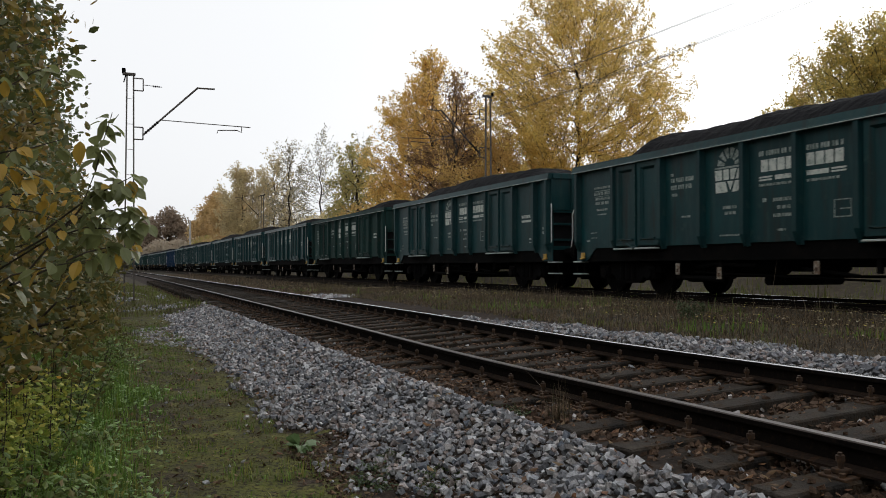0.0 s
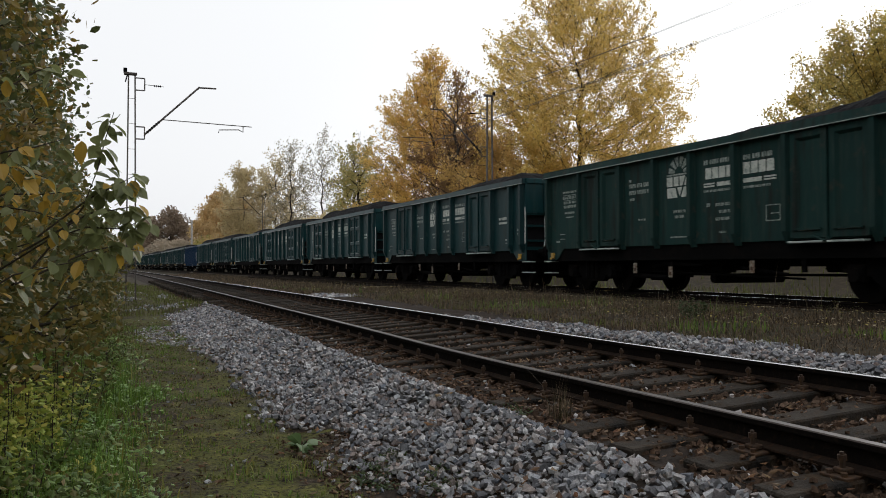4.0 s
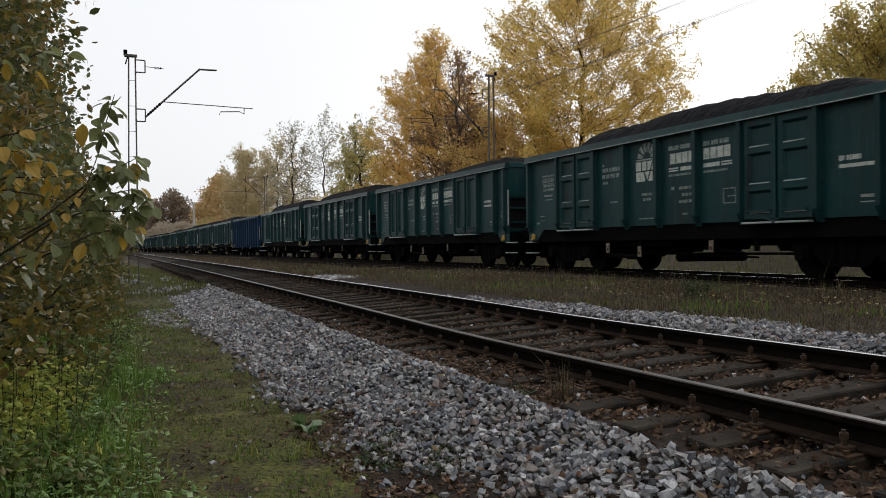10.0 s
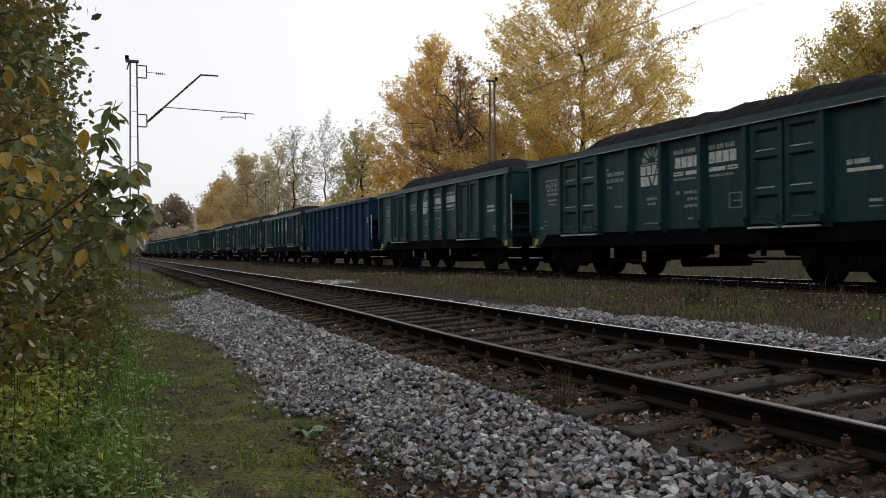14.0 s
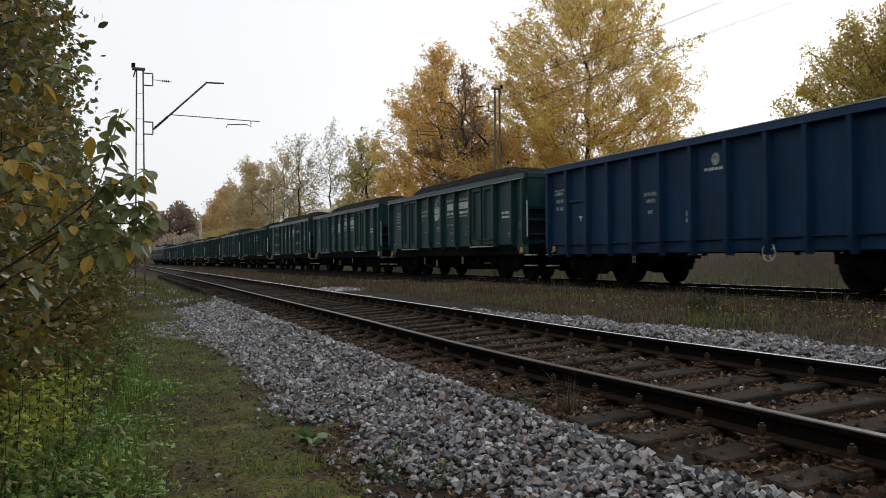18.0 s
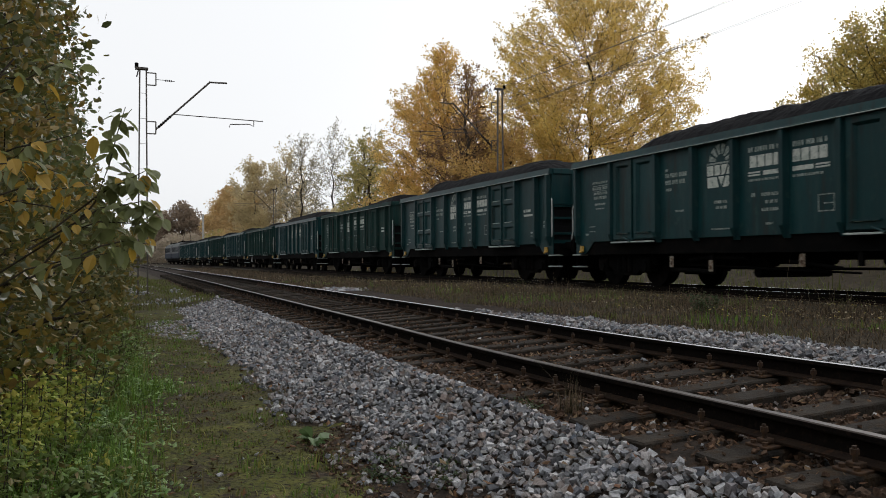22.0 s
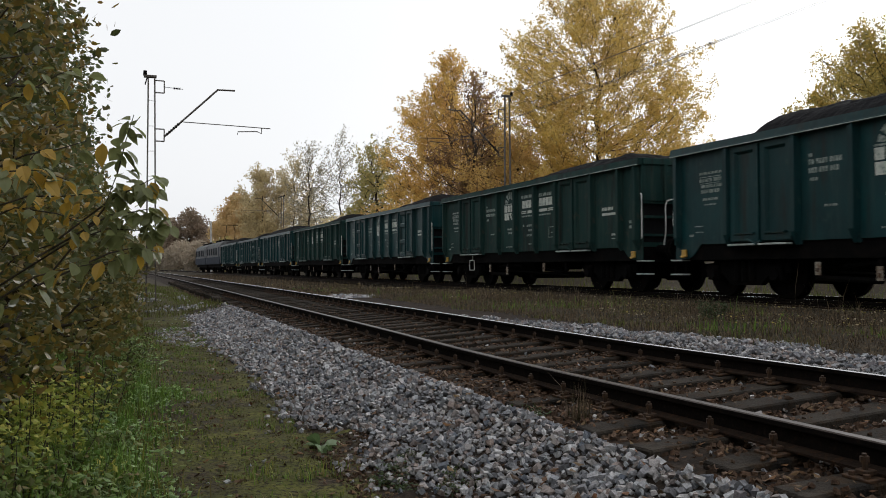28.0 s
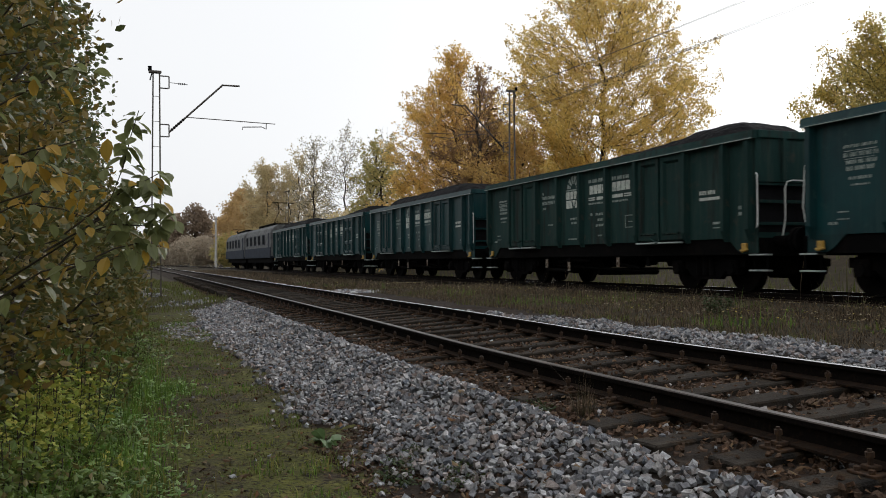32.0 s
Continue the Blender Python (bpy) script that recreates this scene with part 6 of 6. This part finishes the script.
bush(-38.0, 0.4, 2.2, 3.0, 0.8, M_BUSH_RED, "distant low russet shrub", 63, 60, 40, 0.09, 0.3, 0.2)
bush(-52.0, -1.0, 6.5, 5.0, 1.5, M_BUSH_RED, "distant tall russet shrub", 61, 110, 45, 0.13, 0.45, 0.2)
bush(-5.2, -1.7, 3.6, 1.0, 0.9, M_BUSH, "dense shrub with green and yellowing leaves", 62, 90, 56, 0.036, 0.18, 0.3)
# the thicket carried on out of view, added to block sky light from the train
for k, (x, y, hgt) in enumerate(((-9, -7.5, 9), (-2, -6.6, 8.5), (4, -6.2, 9), (10, -5.6, 8.5), (17, -5.2, 9), (25, -5.2, 9.5), (35, -5, 9.5), (-18, -7.5, 9), (-30, -7.5, 9.5))):
    bush(x, y, hgt, 4.2, 2.6, M_BUSH, "unseen tall dense shrub added to block sky light", 140 + k, 110, 36, 0.16, 0.5, 0.3)

# the long shoots that reach over the path, with broad leaves hanging from them
M_BROAD = hued("broad_leaf", [(0.17, 0.19, 0.08), (0.22, 0.24, 0.10), (0.12, 0.14, 0.06), (0.32, 0.27, 0.07), (0.20, 0.22, 0.11)], 0.4, 0.45, 0.0, 0.5)
M_BROAD_YEL = hued("yellow_broad_leaf", [(0.42, 0.25, 0.03), (0.48, 0.32, 0.06), (0.36, 0.16, 0.02)], 0.45, 0.4, 0.0, 0.5)


def broad_leaf(bm, at, way, droop, size, roll, wide_=1.0):
    """One pointed oval leaf of eight faces, folded and curled."""
    way = Vector(way).normalized()
    side = way.cross(Vector((0, 0, 1))).normalized()
    side = side * math.cos(roll) + side.cross(way) * math.sin(roll)
    nrm = side.cross(way)
    mids, ls, rs = [], [], []
    for k, wd in enumerate((0.0, 0.30, 0.40, 0.30, 0.0)):
        u = k / 4
        c = Vector(at) + way * size * u + Vector((0, 0, -droop * size * u * u))
        mids.append(bm.verts.new(c))
        if 0 < k < 4:
            ls.append(bm.verts.new(c + side * wd * wide_ * size + nrm * 0.08 * size))
            rs.append(bm.verts.new(c - side * wd * wide_ * size + nrm * 0.08 * size))
    for s_ in (ls, rs):
        bm.faces.new((mids[0], s_[0], mids[1]))
        bm.faces.new((mids[1], s_[0], s_[1], mids[2]))
        bm.faces.new((mids[2], s_[1], s_[2], mids[3]))
        bm.faces.new((mids[3], s_[2], mids[4]))


def shoot(name, pts, n_, size, label, seed, yellow=0.1, start=0.3):
    rd = random.Random(seed)
    sh = thing("shoot", pose(0, 0, 0), label, "shrub", "shoots over the path")
    P_ = [Vector(p_) for p_ in pts]
    bm = bmesh.new()
    tube(bm, P_, 0.006, 5, 0.002)
    part("stem", bm, M_BARK, sh)
    for k in range(n_):
        u = (start + (1 - start) * (k + rd.random() * 0.6) / n_) * (len(P_) - 1)
        u = min(u, len(P_) - 1.001)
        i = int(u)
        at = P_[i].lerp(P_[i + 1], u - i)
        d = (P_[i + 1] - P_[i]).normalized()
        a = rd.uniform(0, 2 * math.pi)
        way = d * 0.35 + Vector((math.cos(a) * 0.6, math.sin(a) * 0.9, rd.uniform(-1.3, 0.1)))
        at = at + 0.03 * Vector((rd.gauss(0, 1), rd.gauss(0, 1), rd.gauss(-0.3, 0.8)))
        bm = bmesh.new()
        broad_leaf(bm, at, way, rd.uniform(0.1, 0.5), size * rd.uniform(0.7, 1.15), rd.uniform(-0.8, 0.8))
        part("leaf", bm, M_BROAD_YEL if rd.random() < yellow else M_BROAD, sh)
    return sh


shoot("shoot", [(-5.3, -0.5, 0.75), (-5.05, -0.15, 0.98), (-4.97, 0.04, 1.05), (-4.90, 0.22, 1.04), (-4.86, 0.33, 1.10)], 34, 0.088, "bending shoot with broad green leaves over the path", 71, 0.05)
shoot("shoot", [(-5.1, -0.25, 0.8), (-4.97, 0.02, 1.15), (-4.94, 0.09, 1.35), (-4.92, 0.13, 1.52), (-4.91, 0.17, 1.66)], 26, 0.092, "upright shoot with broad green leaves", 72, 0.0, 0.35)
shoot("shoot", [(-5.1, -0.2, 1.0), (-4.96, 0.05, 1.2), (-4.90, 0.18, 1.27), (-4.87, 0.27, 1.32)], 34, 0.084, "shoot with crowded green leaves", 73, 0.05, 0.3)
shoot("shoot", [(-5.2, -0.7, 1.1), (-5.05, -0.35, 1.22), (-4.98, -0.15, 1.22), (-4.95, 0.0, 1.25)], 26, 0.07, "shoot with yellow leaves among the green", 74, 0.6, 0.1)
shoot("shoot", [(-5.0, -0.7, 1.0), (-4.9, -0.4, 1.15), (-4.85, -0.2, 1.12), (-4.85, -0.02, 1.05)], 26, 0.07, "shoot with mixed yellow and green leaves", 75, 0.45, 0.1)
shoot("shoot", [(-5.0, -0.6, 0.6), (-4.9, -0.3, 0.8), (-4.85, -0.1, 0.85), (-4.85, 0.08, 0.88)], 14, 0.085, "low shoot with green leaves", 76, 0.2, 0.1)
shoot("shoot", [(-5.0, -0.6, 1.6), (-4.95, -0.35, 1.75), (-4.92, -0.2, 1.85), (-4.92, -0.08, 1.9)], 14, 0.085, "high shoot with green leaves", 77, 0.15, 0.1)
shoot("shoot", [(-5.0, -0.6, 1.3), (-4.9, -0.35, 1.42), (-4.86, -0.2, 1.45), (-4.85, -0.06, 1.5)], 14, 0.085, "shoot with mixed yellow and green leaves", 78, 0.3, 0.1)

shoot("shoot", [(-5.0, -0.3, 0.9), (-4.92, 0.05, 1.12), (-4.88, 0.18, 1.14), (-4.86, 0.27, 1.16)], 32, 0.082, "shoot with crowded hanging leaves", 79, 0.05, 0.3)
shoot("shoot", [(-5.0, -0.3, 0.75), (-4.92, 0.05, 0.92), (-4.88, 0.18, 0.95), (-4.86, 0.27, 0.93)], 28, 0.080, "shoot with hanging leaves over the path", 80, 0.15, 0.2)
shoot("shoot", [(-4.95, -0.75, 1.2), (-4.8, -0.45, 1.32), (-4.75, -0.28, 1.33), (-4.75, -0.14, 1.28)], 26, 0.085, "shoot with bright yellow leaves", 81, 0.75, 0.1)

# broad-leaved dock at the foot of the bank, and weeds beside the path
dock = thing("dock_plant", pose(-6.2, 1.5, ground_z(-6.2, 1.5)), "low plant with broad green leaves at the foot of the ballast", "plant")
rd_ = random.Random(4)
M_DOCK = hued("dock_leaf", [(0.09, 0.15, 0.04), (0.13, 0.20, 0.08), (0.22, 0.24, 0.06), (0.10, 0.14, 0.04)], 0.45, 0.3, 0.0, 0.5)
for k in range(10):
    a = k * 0.68 + rd_.uniform(-0.2, 0.2)
    bm = bmesh.new()
    broad_leaf(bm, (0.02 * math.cos(a), 0.02 * math.sin(a), 0.01), (math.cos(a), math.sin(a), rd_.choice((0.05, 0.2, 0.5, 1.1, 1.6))), 0.4, rd_.uniform(0.12, 0.25), rd_.uniform(-0.9, 0.9), 0.5)
    part("leaf", bm, M_DOCK, dock)

M_WEED = hued("weed_leaf", [(0.30, 0.33, 0.06), (0.22, 0.29, 0.05), (0.46, 0.42, 0.09), (0.14, 0.20, 0.04)], 0.6, 0.35)
M_NETTLE = hued("nettle_leaf", [(0.10, 0.15, 0.035), (0.15, 0.20, 0.045), (0.075, 0.115, 0.03), (0.16, 0.12, 0.04)], 0.55, 0.3)

M_DARKWEED = hued("dark_weed_leaf", [(0.035, 0.06, 0.02), (0.05, 0.08, 0.025), (0.06, 0.05, 0.02)], 0.6, 0.3)


def weed(x, y, height, material, label, seed, leaf=0.035):
    rd = random.Random(seed)
    wd = thing("weed", pose(x, y, ground_z(x, y) - 0.02), label, "weed", "weeds beside the path")
    C = []
    for k in range(7):
        bm = bmesh.new()
        a, l = rd.uniform(0, 6.28), rd.uniform(0.04, 0.25)
        top = Vector((l * math.cos(a), l * math.sin(a), height * rd.uniform(0.7, 1.1)))
        base_ = Vector((0.08 * math.cos(a), 0.08 * math.sin(a), 0))
        tube(bm, [base_, base_.lerp(top, 0.5) + Vector((0, 0, 0.03)), top], 0.004, 4, 0.002)
        part("stem", bm, M_BARK, wd)
        for j in range(46):
            u = rd.uniform(0.15, 1.0)
            c = base_.lerp(top, u)
            C.append((c.x + rd.gauss(0, 0.035), c.y + rd.gauss(0, 0.035), c.z + rd.gauss(0, 0.015)))
    part("foliage", leaves_mesh("foliage", np.array(C), leaf, material, 0.5), None, wd)


for k, (x, y, hgt, m_, lb) in enumerate(((-6.3, -0.32, 0.55, M_WEED, "yellow-green feathery weed by the path"), (-6.0, -0.18, 0.42, M_WEED, "yellow-green feathery weed by the path"), (-6.8, -0.12, 0.5, M_WEED, "yellow-green feathery weed by the path"),
                                         (-7.2, 0.0, 0.35, M_NETTLE, "low dark green weed beside the path"), (-5.6, -0.2, 0.25, M_NETTLE, "low dark green weed beside the path"), (-5.2, -0.25, 0.22, M_NETTLE, "low dark green weed beside the path"), (-6.4, 0.08, 0.2, M_NETTLE, "low dark green weed beside the path"),
                                         (-8.0, 0.05, 0.4, M_NETTLE, "dark green weed beside the path"), (-9.0, 0.18, 0.35, M_NETTLE, "dark green weed beside the path"), (-10.5, 0.25, 0.4, M_NETTLE, "dark green weed beside the path"), (-5.0, -0.05, 0.16, M_NETTLE, "low green weed beside the path"),
                                         (-5.9, -0.35, 0.5, M_WEED, "yellow-green feathery weed by the path"), (-5.4, -0.4, 0.45, M_WEED, "yellow-green feathery weed by the path"), (-4.9, -0.45, 0.4, M_NETTLE, "green weed beside the path"), (-4.6, -0.35, 0.3, M_NETTLE, "green weed beside the path"), (-7.6, -0.1, 0.6, M_NETTLE, "green leafy weed beside the path"), (-8.6, 0.1, 0.5, M_NETTLE, "green leafy weed beside the path"), (-9.6, 0.15, 0.5, M_NETTLE, "green leafy weed beside the path"),
                                         (-5.3, 0.02, 0.15, M_NETTLE, "low green weed beside the path"), (-12.0, 0.45, 0.45, M_NETTLE, "dark green weed beside the path"), (-5.6, 0.05, 0.14, M_WEED, "low yellow-green weed beside the path"))):
    weed(x, y, hgt, m_, lb, 90 + k, 0.023)
for k, (x, y) in enumerate(((-4.95, 1.72), (-4.7, 1.9), (-5.3, 1.85))):
    weed(x, y, 0.08, M_DARKWEED, "small dark green weed among the stones", 120 + k, 0.013)
rd_ = random.Random(33)
for k in range(30):      # leafy weeds that fill the verge under the thicket
    x = rd_.uniform(-9.5, -4.3)
    m_, lb = ((M_WEED, "yellow-green feathery weed by the path"), (M_NETTLE, "green leafy weed beside the path"), (M_NETTLE, "green leafy weed beside the path"))[k % 3]
    weed(x, rd_.uniform(-0.75, -0.05) - 0.05 * (x + 9), rd_.uniform(0.18, 0.42), m_, lb, 160 + k, 0.022)
weed(-5.6, 2.95, 0.09, M_DARKWEED, "small green weed beside the sleepers", 125, 0.014)
weed(-10.3, 8.3, 0.34, M_DARKWEED, "dark green bushy weed between the tracks", 126, 0.02)
weed(-10.6, 8.5, 0.30, M_DARKWEED, "dark green bushy weed between the tracks", 127, 0.02)


def motions():
    times = [i * 1.0 for i in range(33)]
    for ob, s in moving:
        walk(ob, [(t, on_track(s + run(t))) for t in times])
    # the wheels roll without slipping
    turns = [(k / 15, run(k / 15) / 0.46) for k in range(481)]
    for ws in wheels:
        at = ws.location.copy()
        walk(ws, [(t, Matrix.Translation(at) @ Matrix.Rotation(a, 4, "Y")) for t, a in turns])


motions()
